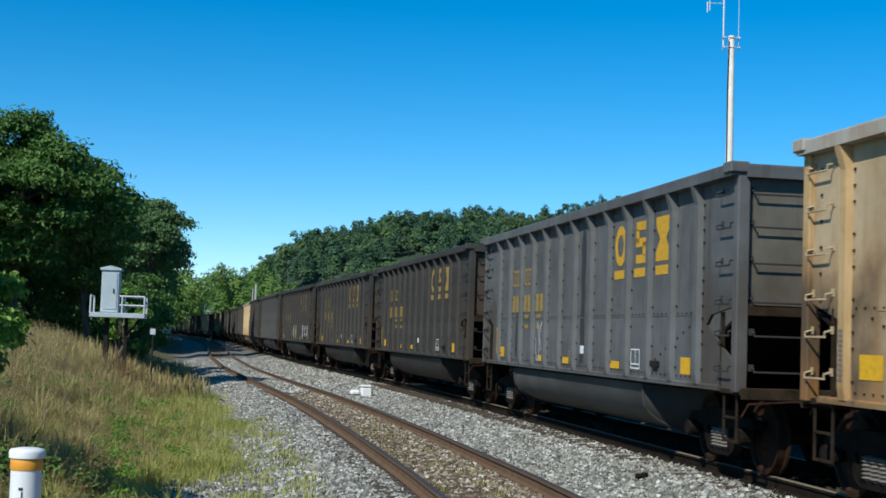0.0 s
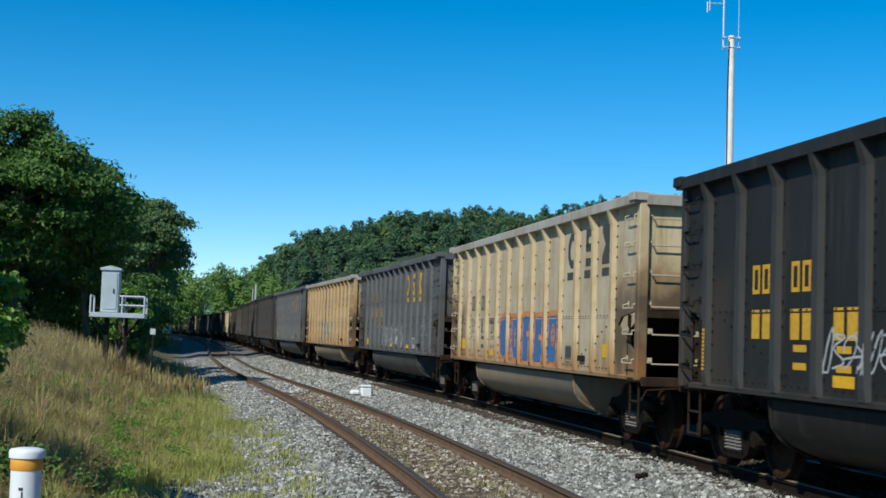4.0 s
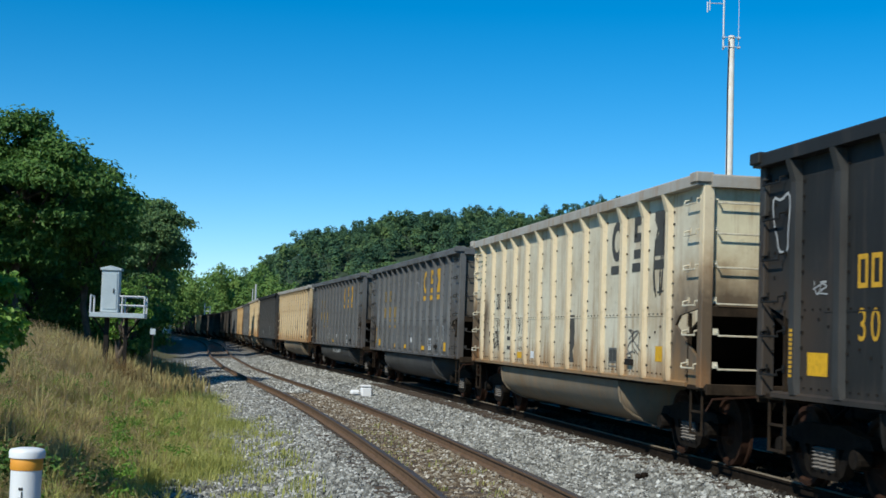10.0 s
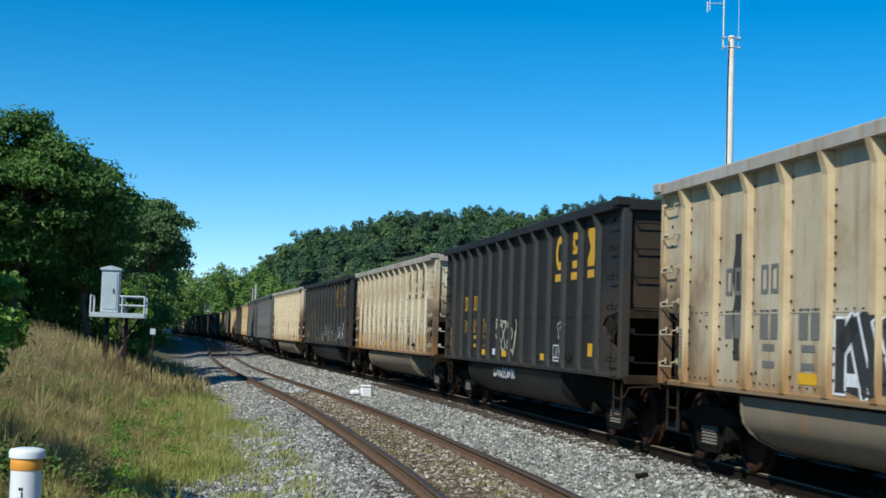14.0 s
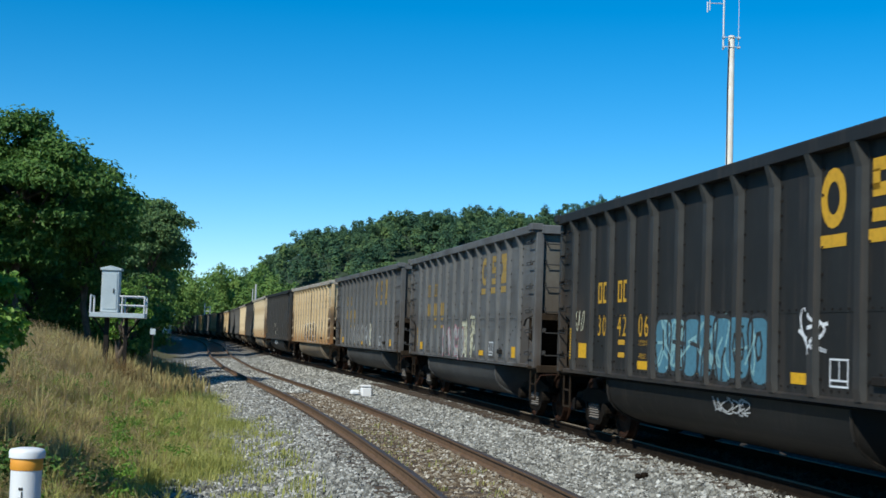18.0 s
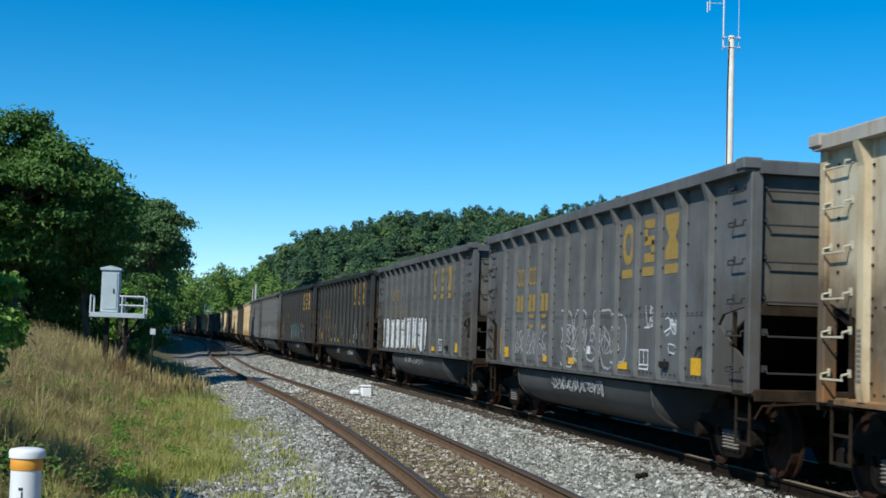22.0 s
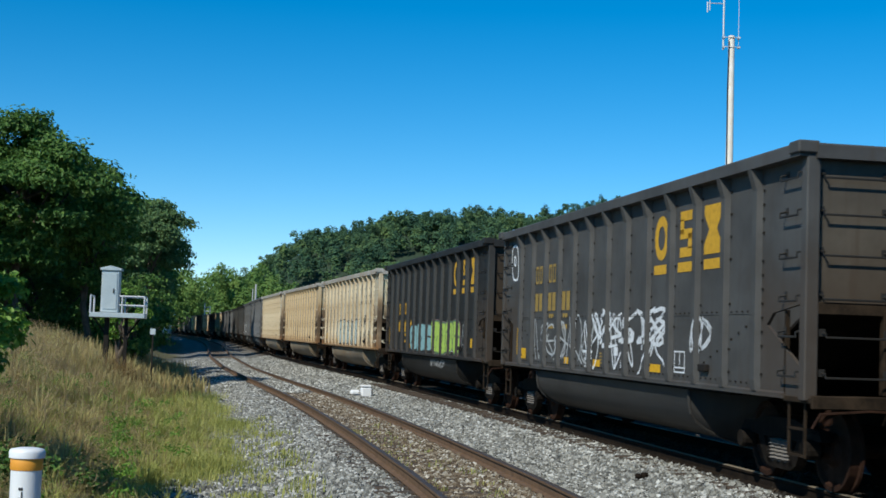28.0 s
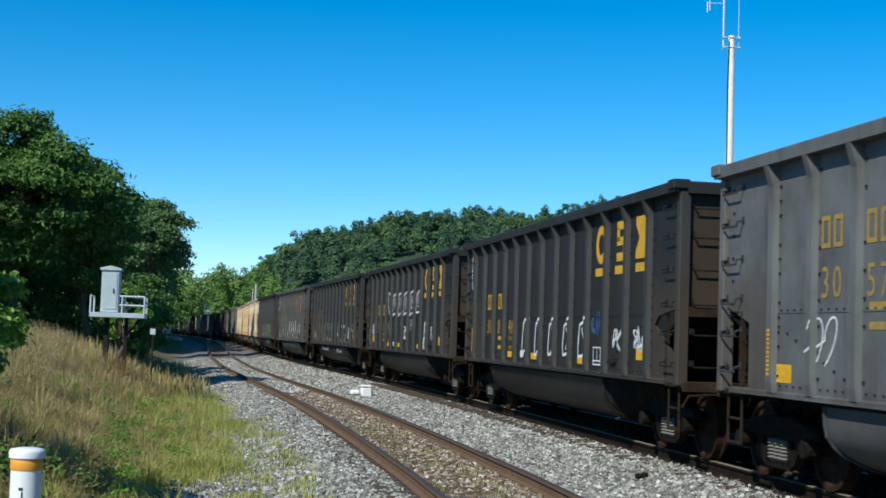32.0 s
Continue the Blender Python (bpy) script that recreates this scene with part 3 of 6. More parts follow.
def truck_meshes():
    g = {}
    b = Geo().box(-0.20, 0.20, -0.95, 0.95, 0.38, 0.62, 0.03).box(-0.17, 0.17, -0.25, 0.25, 0.60, 0.74, 0.03)
    b.box(-0.5, 0.5, -0.72, -0.64, 0.42, 0.48).box(-0.5, 0.5, 0.64, 0.72, 0.42, 0.48)
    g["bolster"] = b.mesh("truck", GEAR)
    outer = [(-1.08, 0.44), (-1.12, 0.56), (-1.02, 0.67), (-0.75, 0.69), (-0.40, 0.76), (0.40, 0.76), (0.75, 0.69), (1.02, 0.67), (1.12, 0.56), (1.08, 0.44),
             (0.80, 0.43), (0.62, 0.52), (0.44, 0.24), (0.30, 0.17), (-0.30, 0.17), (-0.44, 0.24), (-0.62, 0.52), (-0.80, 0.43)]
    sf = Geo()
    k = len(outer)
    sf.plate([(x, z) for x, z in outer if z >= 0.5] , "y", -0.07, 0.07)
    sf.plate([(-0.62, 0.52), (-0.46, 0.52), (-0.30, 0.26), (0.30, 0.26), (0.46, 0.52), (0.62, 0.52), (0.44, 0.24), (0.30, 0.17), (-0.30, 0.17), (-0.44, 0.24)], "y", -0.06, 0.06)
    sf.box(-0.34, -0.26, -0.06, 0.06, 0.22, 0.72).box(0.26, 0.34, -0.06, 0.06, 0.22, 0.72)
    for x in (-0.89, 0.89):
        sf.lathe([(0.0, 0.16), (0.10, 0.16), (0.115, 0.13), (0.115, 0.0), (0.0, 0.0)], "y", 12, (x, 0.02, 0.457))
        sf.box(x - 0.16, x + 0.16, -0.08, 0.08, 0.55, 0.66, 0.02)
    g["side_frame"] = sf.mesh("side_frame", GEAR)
    sp = Geo()
    sp.lathe([(0.045, 0.25)] + [(0.082 if j % 2 else 0.052, 0.262 + j * 0.021) for j in range(12)] + [(0.045, 0.51)], "z", 12)
    g["springs"] = sp.mesh("spring", plain("grey_spring_steel", (0.10, 0.09, 0.08), (0.22, 0.20, 0.18), 12, 0.7, 0.2, 0))
    w = Geo()
    for sg in (-1, 1):
        y = sg * 0.755
        w.lathe([(0.08, y - sg * 0.10), (0.16, y - sg * 0.09), (0.19, y - sg * 0.02), (0.36, y + sg * 0.0), (0.39, y - sg * 0.07), (0.495, y - sg * 0.075), (0.49, y - sg * 0.045),
                 (0.459, y - sg * 0.035), (0.455, y + sg * 0.065), (0.40, y + sg * 0.07), (0.375, y + sg * 0.03), (0.20, y + sg * 0.05), (0.15, y + sg * 0.11), (0.08, y + sg * 0.11)], "y", 28)
    w.lathe([(0.085, -0.95), (0.085, 0.95)], "y", 12)
    for a in range(3):
        t = a * 2.094
        for sg in (-1, 1):
            w.box(0.28 * math.cos(t) - 0.02, 0.28 * math.cos(t) + 0.02, sg * 0.79 - 0.01, sg * 0.79 + 0.01, 0.28 * math.sin(t) - 0.02, 0.28 * math.sin(t) + 0.02)
    g["wheelset"] = w.mesh("wheelset", GEAR_RUST)
    br = Geo().box(-0.03, 0.03, -0.7, 0.7, 0.30, 0.36).box(-0.06, 0.02, -0.80, -0.66, 0.28, 0.52).box(-0.06, 0.02, 0.66, 0.80, 0.28, 0.52)
    g["brake_beam"] = br.mesh("brake_beam", GEAR)
    return g


TRUCK = truck_meshes()
TRUCK_SHIFT = 0.53                           # the body sits unevenly over its trucks
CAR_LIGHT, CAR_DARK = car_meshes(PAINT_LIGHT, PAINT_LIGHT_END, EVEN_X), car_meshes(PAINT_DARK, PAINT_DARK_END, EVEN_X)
CAR_GREY = car_meshes(PAINT_DARK, PAINT_DARK_END, POST_X)


# ---- writing and marks on the car sides ----
def letter_material(name, c):
    m, nt, bs = nodes_of(name)
    n = noise_tex(nt, 14.0)
    n2 = noise_tex(nt, 3.0)
    col = blend(nt, ramp(nt, n, [(0.45, (0, 0, 0)), (0.75, (0.55, 0.55, 0.55))]), c, tuple(v * 0.45 for v in c))
    col = blend(nt, ramp(nt, n2, [(0.5, (0, 0, 0)), (0.8, (0.5, 0.5, 0.5))]), col, tuple(v * 0.6 for v in c))
    nt.links.new(col, bs.inputs["Base Color"])
    bs.inputs["Roughness"].default_value = 0.7
    return m


INKS = {"yellow": (0.60, 0.33, 0.02), "faded": (0.33, 0.215, 0.05), "black": (0.055, 0.055, 0.05), "ghost": (0.16, 0.155, 0.14), "white": (0.74, 0.76, 0.78), "pale": (0.42, 0.43, 0.43),
        "teal": (0.07, 0.20, 0.27), "blue": (0.04, 0.14, 0.33), "orange": (0.62, 0.24, 0.09), "lime": (0.42, 0.60, 0.10), "mist": (0.42, 0.51, 0.50), "aqua": (0.25, 0.45, 0.47),
        "green": (0.10, 0.17, 0.10), "pink": (0.42, 0.20, 0.24), "cream": (0.62, 0.60, 0.44), "soot": (0.035, 0.035, 0.035), "reflect": (0.70, 0.38, 0.01), "red": (0.45, 0.10, 0.06), "rust": (0.22, 0.10, 0.035)}
INK_MAT = {k: letter_material("marking_" + k, c) for k, c in INKS.items()}

# built-in font digits, filled once
DIGITS = {}
for ch in "0123456789":
    cu = bpy.data.curves.new("digit", "FONT")
    cu.body, cu.size, cu.align_x = ch, 1.0, "CENTER"
    cu.resolution_u = 3
    ob = bpy.data.objects.new("digit", cu)
    scene.collection.objects.link(ob)
    me = bpy.data.meshes.new_from_object(ob.evaluated_get(bpy.context.evaluated_depsgraph_get()))
    DIGITS[ch] = ([v.co.copy() for v in me.vertices], [tuple(p.vertices) for p in me.polygons])
    bpy.data.objects.remove(ob)
    bpy.data.meshes.remove(me)

YM = YS + 0.026                              # marks lie just proud of the side sheet
SIDE_MESH = {}


class Marks:
    """Flat marks on the left side; x is given as metres from the trailing end."""

    posts = EVEN_X
    side = YM

    def __init__(self):
        self.v, self.f = [], []

    def over_posts(self):
        """Spray lies on the posts' faces too: the same shapes cut to each post's width, lifted onto it."""
        for f in list(self.f):
            pts = [self.v[i] for i in f]
            xs = [p[0] for p in pts]
            for x in self.posts:
                if max(xs) < x - 0.06 or min(xs) > x + 0.06:
                    continue
                q = pts
                for lim, sg in ((x - 0.062, 1), (x + 0.062, -1)):
                    out = []
                    for a, b in zip(q, q[1:] + q[:1]):
                        ia, ib = (a[0] - lim) * sg >= 0, (b[0] - lim) * sg >= 0
                        if ia:
                            out.append(a)
                        if ia != ib:
                            u = (lim - a[0]) / (b[0] - a[0])
                            out.append(tuple(m + (k - m) * u for m, k in zip(a, b)))
                    q = out
                if len(q) > 2:
                    n = len(self.v)
                    self.v += [(a, b + 0.065, c) for a, b, c in q]
                    self.f.append(tuple(range(n, n + len(q))))

    def poly(self, pts, lift=0.0):
        n = len(self.v)
        self.v += [(d - HALF, self.side + lift, z) for d, z in pts]
        self.f.append(tuple(range(n, n + len(pts))))

    def rect(self, d0, d1, z0, z1, lift=0.0):
        self.poly([(d0, z0), (d1, z0), (d1, z1), (d0, z1)], lift)

    def ring(self, d, z, a, b, w, k0=0, k1=16, n=16):
        o = [(d + a * math.cos(2 * math.pi * k / n), z + b * math.sin(2 * math.pi * k / n)) for k in range(k0, k1 + 1)]
        i = [(d + (a - w) * math.cos(2 * math.pi * k / n), z + (b - w) * math.sin(2 * math.pi * k / n)) for k in range(k0, k1 + 1)]
        for k in range(len(o) - 1):
            self.poly([o[k], o[k + 1], i[k + 1], i[k]])

    def stroke(self, pts, w, lift=0.0):
        for (a, b), (c, d) in zip(pts, pts[1:]):
            L = math.hypot(c - a, d - b) or 1e-6
            nx, ny = -(d - b) / L * w / 2, (c - a) / L * w / 2
            ex, ey = (c - a) / L * w * 0.3, (d - b) / L * w * 0.3
            self.poly([(a + nx - ex, b + ny - ey), (c + nx + ex, d + ny + ey), (c - nx + ex, d - ny + ey), (a - nx - ex, b - ny - ey)], lift)

    def digits(self, text, d, z, h, sx=0.78, step=0.80):
        # the side is read from the left, so places grow towards the trailing end
        for k, ch in enumerate(text):
            if ch == " ":
                continue
            vs, fs = DIGITS[ch]
            c = d - k * h * step
            n = len(self.v)
            self.v += [(c - v.x * h * 1.35 * sx - HALF, YM, z + v.y * h * 1.35) for v in vs]
            self.f += [tuple(i + n for i in f) for f in fs]

    def put(self, name, ink, car, label=""):
        if not self.f:
            return None
        if name.startswith("graffiti") and self.side == YM:
            self.over_posts()
        me = bpy.data.meshes.new(name)
        me.from_pydata(self.v, [], self.f)
        me.materials.append(INK_MAT[ink])
        return part(name, me, car, label)


def brand_shapes(car, ink, do, db, dg, zc):
    """Three plain emblem shapes with bars under them, one to a bay."""
    oval, blocks, glass = Marks(), Marks(), Marks()
    oval.ring(do, zc, 0.28, 0.31, 0.14)
    for z in (0.24, 0.0, -0.24):
        blocks.rect(db - 0.22, db + 0.22, zc + z - 0.065, zc + z + 0.065)
    blocks.rect(db + 0.08, db + 0.22, zc, zc + 0.2)
    blocks.rect(db - 0.22, db - 0.08, zc - 0.2, zc)
    glass.poly([(dg + a, zc + z) for a, z in ((-0.30, -0.31), (0.30, -0.31), (0.30, -0.19), (0.13, 0.0), (0.30, 0.19), (0.30, 0.31), (-0.30, 0.31), (-0.30, 0.19), (-0.13, 0.0), (-0.30, -0.19))])
    for m, d in ((oval, do), (blocks, db), (glass, dg)):
        m.rect(d - 0.29, d + 0.29, zc - 0.50, zc - 0.37)
        m.put("emblem", ink, car)


def car_number(car, ink, text, old):
    e, zn = ((11.66, 10.70, 9.74), 2.09) if old else ((12.05, 11.02, 10.01), 1.66)
    m = Marks()
    for d in (e[0], e[0] - 0.27, e[1], e[1] - 0.27):
        for a, b, z0, z1 in ((-0.10, -0.05, 0.51, 0.84), (0.05, 0.10, 0.51, 0.84), (-0.05, 0.05, 0.51, 0.56), (-0.05, 0.05, 0.79, 0.84)):
            m.rect(d + a, d + b, zn + z0, zn + z1)
    m.put("reporting_mark", ink, car)["kind"] = "stuff"
    if text:
        for g, d in zip(text.split(), e):
            m = Marks()
            m.digits(g, d, zn, 0.345, 0.86, 0.75)
            m.put("car_number", ink, car)
    else:
        m = Marks()
        for d in [v - k for v in e for k in (0, 0.29)]:
            m.rect(d - 0.11, d + 0.11, zn, zn + 0.33)
        m.put("car_number", ink, car)["kind"] = "stuff"
    m = Marks()
    for d in (e[1] - 0.13,) if text else (e[1] - 0.13, e[2] - 0.12):
        for z in (zn - 0.13, zn - 0.32):
            m.rect(d - 0.16, d + 0.16, z, z + 0.075)
    for k in range(4):
        m.rect(7.1 if old else 6.3, 7.5 if old else 6.7, 1.22 + 0.05 * k, 1.245 + 0.05 * k)
    if text:
        m.digits("237000", e[2] + 0.05, zn - 0.13, 0.085)
        m.digits("49000", e[2] + 0.03, zn - 0.32, 0.085)
    m.put("load_data", ink, car)["kind"] = "stuff"


def panels(car, dark, rng, old):
    if old:
        spots = ((12.42, 12.88, 1.19, 1.39), (9.33, 9.60, 1.17, 1.28), (7.46, 7.85, 1.17, 1.28), (4.60, 5.06, 1.17, 1.28), (1.58, 1.95, 1.18, 1.40))
    else:
        spots = ((12.76, 13.22, 1.29, 1.53), (9.66, 10.12, 1.19, 1.31), (7.70, 8.14, 1.19, 1.31), (4.50, 4.92, 1.19, 1.31), (1.48, 1.83, 1.32, 1.53))
    h = 0.0 if old else -0.04
    for d0, d1, z0, z1 in spots:
        if rng.random() < 0.85:
            m = Marks()
            m.rect(d0, d1, z0, z1)
            m.put("reflector", "reflect", car)
    m = Marks()
    m.rect(*((6.54, 6.76, 1.36, 1.49) if old else (8.77, 9.02, 1.21, 1.34)))
    m.put("data_label", "white", car)
    m = Marks()
    for r in ((3.64, 4.05, 1.19, 1.21), (3.64, 4.05, 1.46, 1.48), (3.64, 3.665, 1.21, 1.46), (4.025, 4.05, 1.21, 1.46), (3.83, 3.85, 1.26, 1.46), (3.66, 4.03, 1.25, 1.27)):
        m.rect(r[0] + h, r[1] + h, r[2], r[3])
    m.put("data_stencil", "white" if dark else "ghost", car)
    if not dark:
        m = Marks()
        m.rect(3.67 + h, 4.02 + h, 1.275, 1.455, -0.002)
        m.put("stencil_panel", "black", car)
    m = Marks()
    d = Marks.posts[-1] + HALF
    for k in range(11):
        m.rect(d - 0.04, d + 0.04, 1.26 + k * 0.048, 1.292 + k * 0.048, 0.066)
    m.put("jack_label", "yellow" if dark else "ghost", car)["kind"] = "stuff"
    # folded steel bracket on the side
    g = Geo().box(2.78 - HALF, 3.05 - HALF, YS + 0.02, YS + 0.08, 1.24, 1.33, 0.01)
    part("bracket", g.mesh("bracket", BOLT), car)


def tag(car, ink, d0, d1, z0, z1, seed, w=0.045, n=None):
    """A sprayed looping scribble running from d1 (read first) to d0."""
    r = random.Random(seed)
    m = Marks()
    letters = n or max(2, int((d1 - d0) / 0.23))
    L = (d1 - d0) / letters
    H = (z1 - z0) / 2
    w = min(w * 0.8, 0.042) if w < 0.08 else w * 0.65
    for k in range(letters):
        a, b = d1 - L * (k + 0.5), (z0 + z1) / 2
        f1, f2 = r.choice(((1, 2), (2, 1), (2, 3), (3, 2), (1, 1), (3, 1))), (r.uniform(0, 6.28), r.uniform(0, 6.28))
        s1, s2 = r.uniform(0.35, 0.62), r.uniform(0.6, 1.0)
        turn, end = r.uniform(-0.25, 0.25), r.uniform(3.6, 6.3)
        pts = []
        for i in range(15):
            u = end * i / 14
            x, z = L * s1 * math.cos(f1[0] * u + f2[0]), H * s2 * math.sin(f1[1] * u * 0.8 + f2[1])
            pts.append((a + x + z * turn, b + z))
        m.stroke(pts, w, 0.001)
        if r.random() < 0.5:
            m.stroke([(a + L * 0.6, b - H * r.uniform(-0.2, 0.9)), (a - L * 0.6, b - H * r.uniform(-0.4, 0.9))], w, 0.002)
    m.put("graffiti_tag", ink, car)["kind"] = "stuff"


def outline_letters(car, ink, d0, d1, z0, z1, seed, n=5, w=0.05):
    r = random.Random(seed)
    m = Marks()
    L = (d1 - d0) / n
    for k in range(n):
        c, h = d1 - L * (k + 0.5), (z1 - z0) / 2 * r.uniform(0.85, 1.0)
        mid, lean = (z0 + z1) / 2 + r.uniform(-0.05, 0.05), r.uniform(-0.25, 0.15)
        lobes, ph, amp = r.choice((1, 2, 3)), r.uniform(0, 6.28), r.uniform(0.05, 0.22)
        gap = r.choice((0, 0, 4, 7))
        for scale in r.choice(((1.0,), (1.0, 0.25), (1.0,))):
            pts = []
            for i in range(23 - gap):
                u = 2 * math.pi * i / 22 + ph
                q = scale * (1 + amp * math.sin(lobes * u + ph)) / (1 + amp * 0.7)
                sx, sz = math.copysign(abs(math.cos(u)) ** 0.6, math.cos(u)), math.copysign(abs(math.sin(u)) ** 0.6, math.sin(u))
                z = h * q * sz
                pts.append((c + L * 0.56 * q * sx - lean * z, mid + z + (0.12 * h if scale < 1 else 0)))
            m.stroke(pts, w, 0.001)
    m.put("graffiti_letters", ink, car)["kind"] = "stuff"


def piece(car, fill, edge, d0, d1, z0, z1, seed, n=5, second=None):
    """A sprayed block-letter piece: a ragged ground, fat strokes over a wider outline."""
    r = random.Random(seed)
    back, out, fat = Marks(), Marks(), Marks()
    L = (d1 - d0) / n
    for k in range(n):
        a, b = d1 - L * k, d1 - L * (k + 1)
        top = [z1 - r.uniform(0, 0.16) for _ in range(4)]
        low = [z0 + r.uniform(0, 0.08) for _ in range(4)]
        if second:
            for i in range(3):
                u, v = a + (b - a) * i / 3, a + (b - a) * (i + 1) / 3
                back.poly([(u, low[i]), (v, low[i + 1]), (v, top[i + 1]), (u, top[i])], -0.001)
        w = min(0.2, L * 0.26)
        lo, hi = z0 + 0.1, z1 - 0.1
        x0, x1, mid = a - w * 0.7, b + w * 0.9, (lo + hi) / 2 + r.uniform(-0.08, 0.08)
        cx, rx = (x0 + x1) / 2, (x1 - x0) / 2

        def arc(cz, rz, a0, a1):
            return [(cx + rx * math.cos(a0 + (a1 - a0) * i / 9), cz + rz * math.sin(a0 + (a1 - a0) * i / 9)) for i in range(10)]
        q4, up, dn = (hi - lo) / 4, (hi + mid) / 2, (lo + mid) / 2
        full = (hi - lo) / 2
        shapes = [[(x0, lo), (x0, hi)], [(x0, hi), (x1, hi - 0.03)], [(x0, lo), (x1, lo + 0.03)], [(x1, hi), (x1, mid)], [(x1, mid), (x1, lo)], [(x0, mid), (x1, mid)], [(x0, mid), (x1, hi)], [(x0, mid), (x1, lo)]]
        round_ = [[arc((lo + hi) / 2, full, 0, 6.28)], [arc(up, q4, 2.6, -1.57), arc(dn, q4, 1.57, -2.4)], [shapes[0], arc(up, q4, -1.8, 1.8)], [shapes[0], arc((lo + hi) / 2, full, -1.6, 1.6)],
                  [arc((lo + hi) / 2, full, 0.7, 5.5)], [[(x0, hi), (cx, lo), (x1, hi)]], [shapes[0], shapes[5], arc((lo + hi) / 2, full, 0.3, 1.9)], [shapes[0], [(x0, mid), (cx, hi), (x1, lo)]]]
        for q in r.choice(round_):
            jig = [(p[0] + r.uniform(-0.03, 0.03), p[1] + r.uniform(-0.04, 0.04)) for p in q]
            out.stroke(jig, w + 0.09, 0.001)
            fat.stroke(jig, w, 0.002)
    if second:
        back.put("graffiti_ground", second, car)["kind"] = "stuff"
    out.put("graffiti_outline", edge, car)["kind"] = "stuff"
    fat.put("graffiti_letters", fill, car)["kind"] = "stuff"


def bubble(car, fill, edge, d0, d1, z0, z1, seed, n, w, ground=None):
    """A throw-up of fat overlapping rounded forms, filled, with a sprayed outline and short inner strokes."""
    r = random.Random(seed)
    back, fat, out = Marks(), Marks(), Marks()
    L, top = (d1 - d0) / n, z1 - z0
    for k in range(n):
        c, a = d1 - L * (k + 0.5), L * r.uniform(0.54, 0.62)
        b, mid = top / 2 * r.uniform(0.90, 1.0), (z0 + z1) / 2 + r.uniform(-0.03, 0.03)
        lean, e1, e2 = r.uniform(-0.16, 0.16), r.uniform(0.45, 0.75), r.uniform(0.35, 0.65)
        ring = []
        for i in range(22):
            u = 2 * math.pi * i / 22
            x, z = math.copysign(abs(math.cos(u)) ** e1, math.cos(u)), math.copysign(abs(math.sin(u)) ** e2, math.sin(u))
            ring.append((c + a * x * (1 + 0.10 * z) + lean * b * z, mid + b * z))
        if ground:
            back.poly([(c + (p - c) * 1.12, mid + (q - mid) * 1.08) for p, q in ring], -0.0012 + 0.0002 * (k % 3))
        fat.poly(ring, 0.0006 + 0.0003 * (k % 3))
        out.stroke(ring[:r.choice((19, 22, 21))] + ring[:1], w, 0.002)
        x0, zz = c + lean * 0.2, mid + r.uniform(-0.1, 0.1) * top
        kind = r.choice((0, 1, 2, 3))
        if kind == 0:
            out.stroke([(x0, mid + b * 0.55), (x0 - 0.02, mid - b * 0.1)], w, 0.0022)
        elif kind == 1:
            out.stroke([(x0 - a * 0.9, zz), (x0 + a * 0.1, zz + 0.04)], w, 0.0022)
        elif kind == 2:
            out.stroke([(x0 + 0.03, mid - b * 0.95), (x0, mid - b * 0.25), (x0 - a * 0.3, mid + b * 0.05)], w, 0.0022)
        else:
            out.stroke([(x0 + 0.09 * math.cos(q), zz + 0.16 * math.sin(q)) for q in (0, 1, 2, 3, 4, 5, 6.28)], w * 0.9, 0.0022)
    if ground:
        back.put("graffiti_ground", ground, car)["kind"] = "stuff"
    fat.put("graffiti_letters", fill, car)["kind"] = "stuff"
    out.put("graffiti_outline", edge, car)["kind"] = "stuff"


def boxed(car, ink, centres, wide, z0, z1, w):
    """A leaning open frame sprayed in each bay, with a bent stroke inside it."""
    r = random.Random(int(centres[0] * 100))
    m = Marks()
    for c in centres:
        a, dz = wide / 2, r.uniform(0.0, 0.10)
        m.stroke([(c - a, z1), (c + a * 0.75, z1 - 0.06 - dz), (c + a, z0 + 0.22), (c + a * 0.9, z0 + dz), (c - a * 0.75, z0 + 0.10)], w, 0.001)
        h = (z1 - z0) / 2
        m.stroke([(c + a * 0.25, z1 - 0.17), (c - a * 0.1, z0 + h), (c + a * r.uniform(-0.2, 0.4), z0 + h * r.uniform(0.5, 0.8)), (c - a * 0.35, z0 + 0.24)], w * 0.7, 0.002)
        m.stroke([(c - a * 0.45, z1 - 0.16), (c - a * r.uniform(0.2, 0.5), z0 + h * r.uniform(0.8, 1.2))], w * 0.7, 0.002)
    m.put("graffiti_letters", ink, car)["kind"] = "stuff"


def tub_tag(car, ink, d0, d1, seed, z0=0.74, z1=0.95):
    """A small scrawl on the tub below the sill."""
    Marks.side = 1.418
    tag(car, ink, d0, d1, z0, z1, seed, 0.024, max(3, int((d1 - d0) / 0.16)))
    Marks.side = YM


def stain(car, ink, d, w, z0, z1, seed):
    """A dark run of spilled coal slurry down one bay."""
    r = random.Random(seed)
    m = Marks()
    zs = np.linspace(z1, z0, 9)
    lf = [(d - w / 2 * r.uniform(0.5, 1.1), z) for z in zs]
    rt = [(d + w / 2 * r.uniform(0.5, 1.1), z) for z in zs]
    for k in range(8):
        m.poly([lf[k], rt[k], rt[k + 1], lf[k + 1]], -0.003)
    m.put("stain", ink, car)


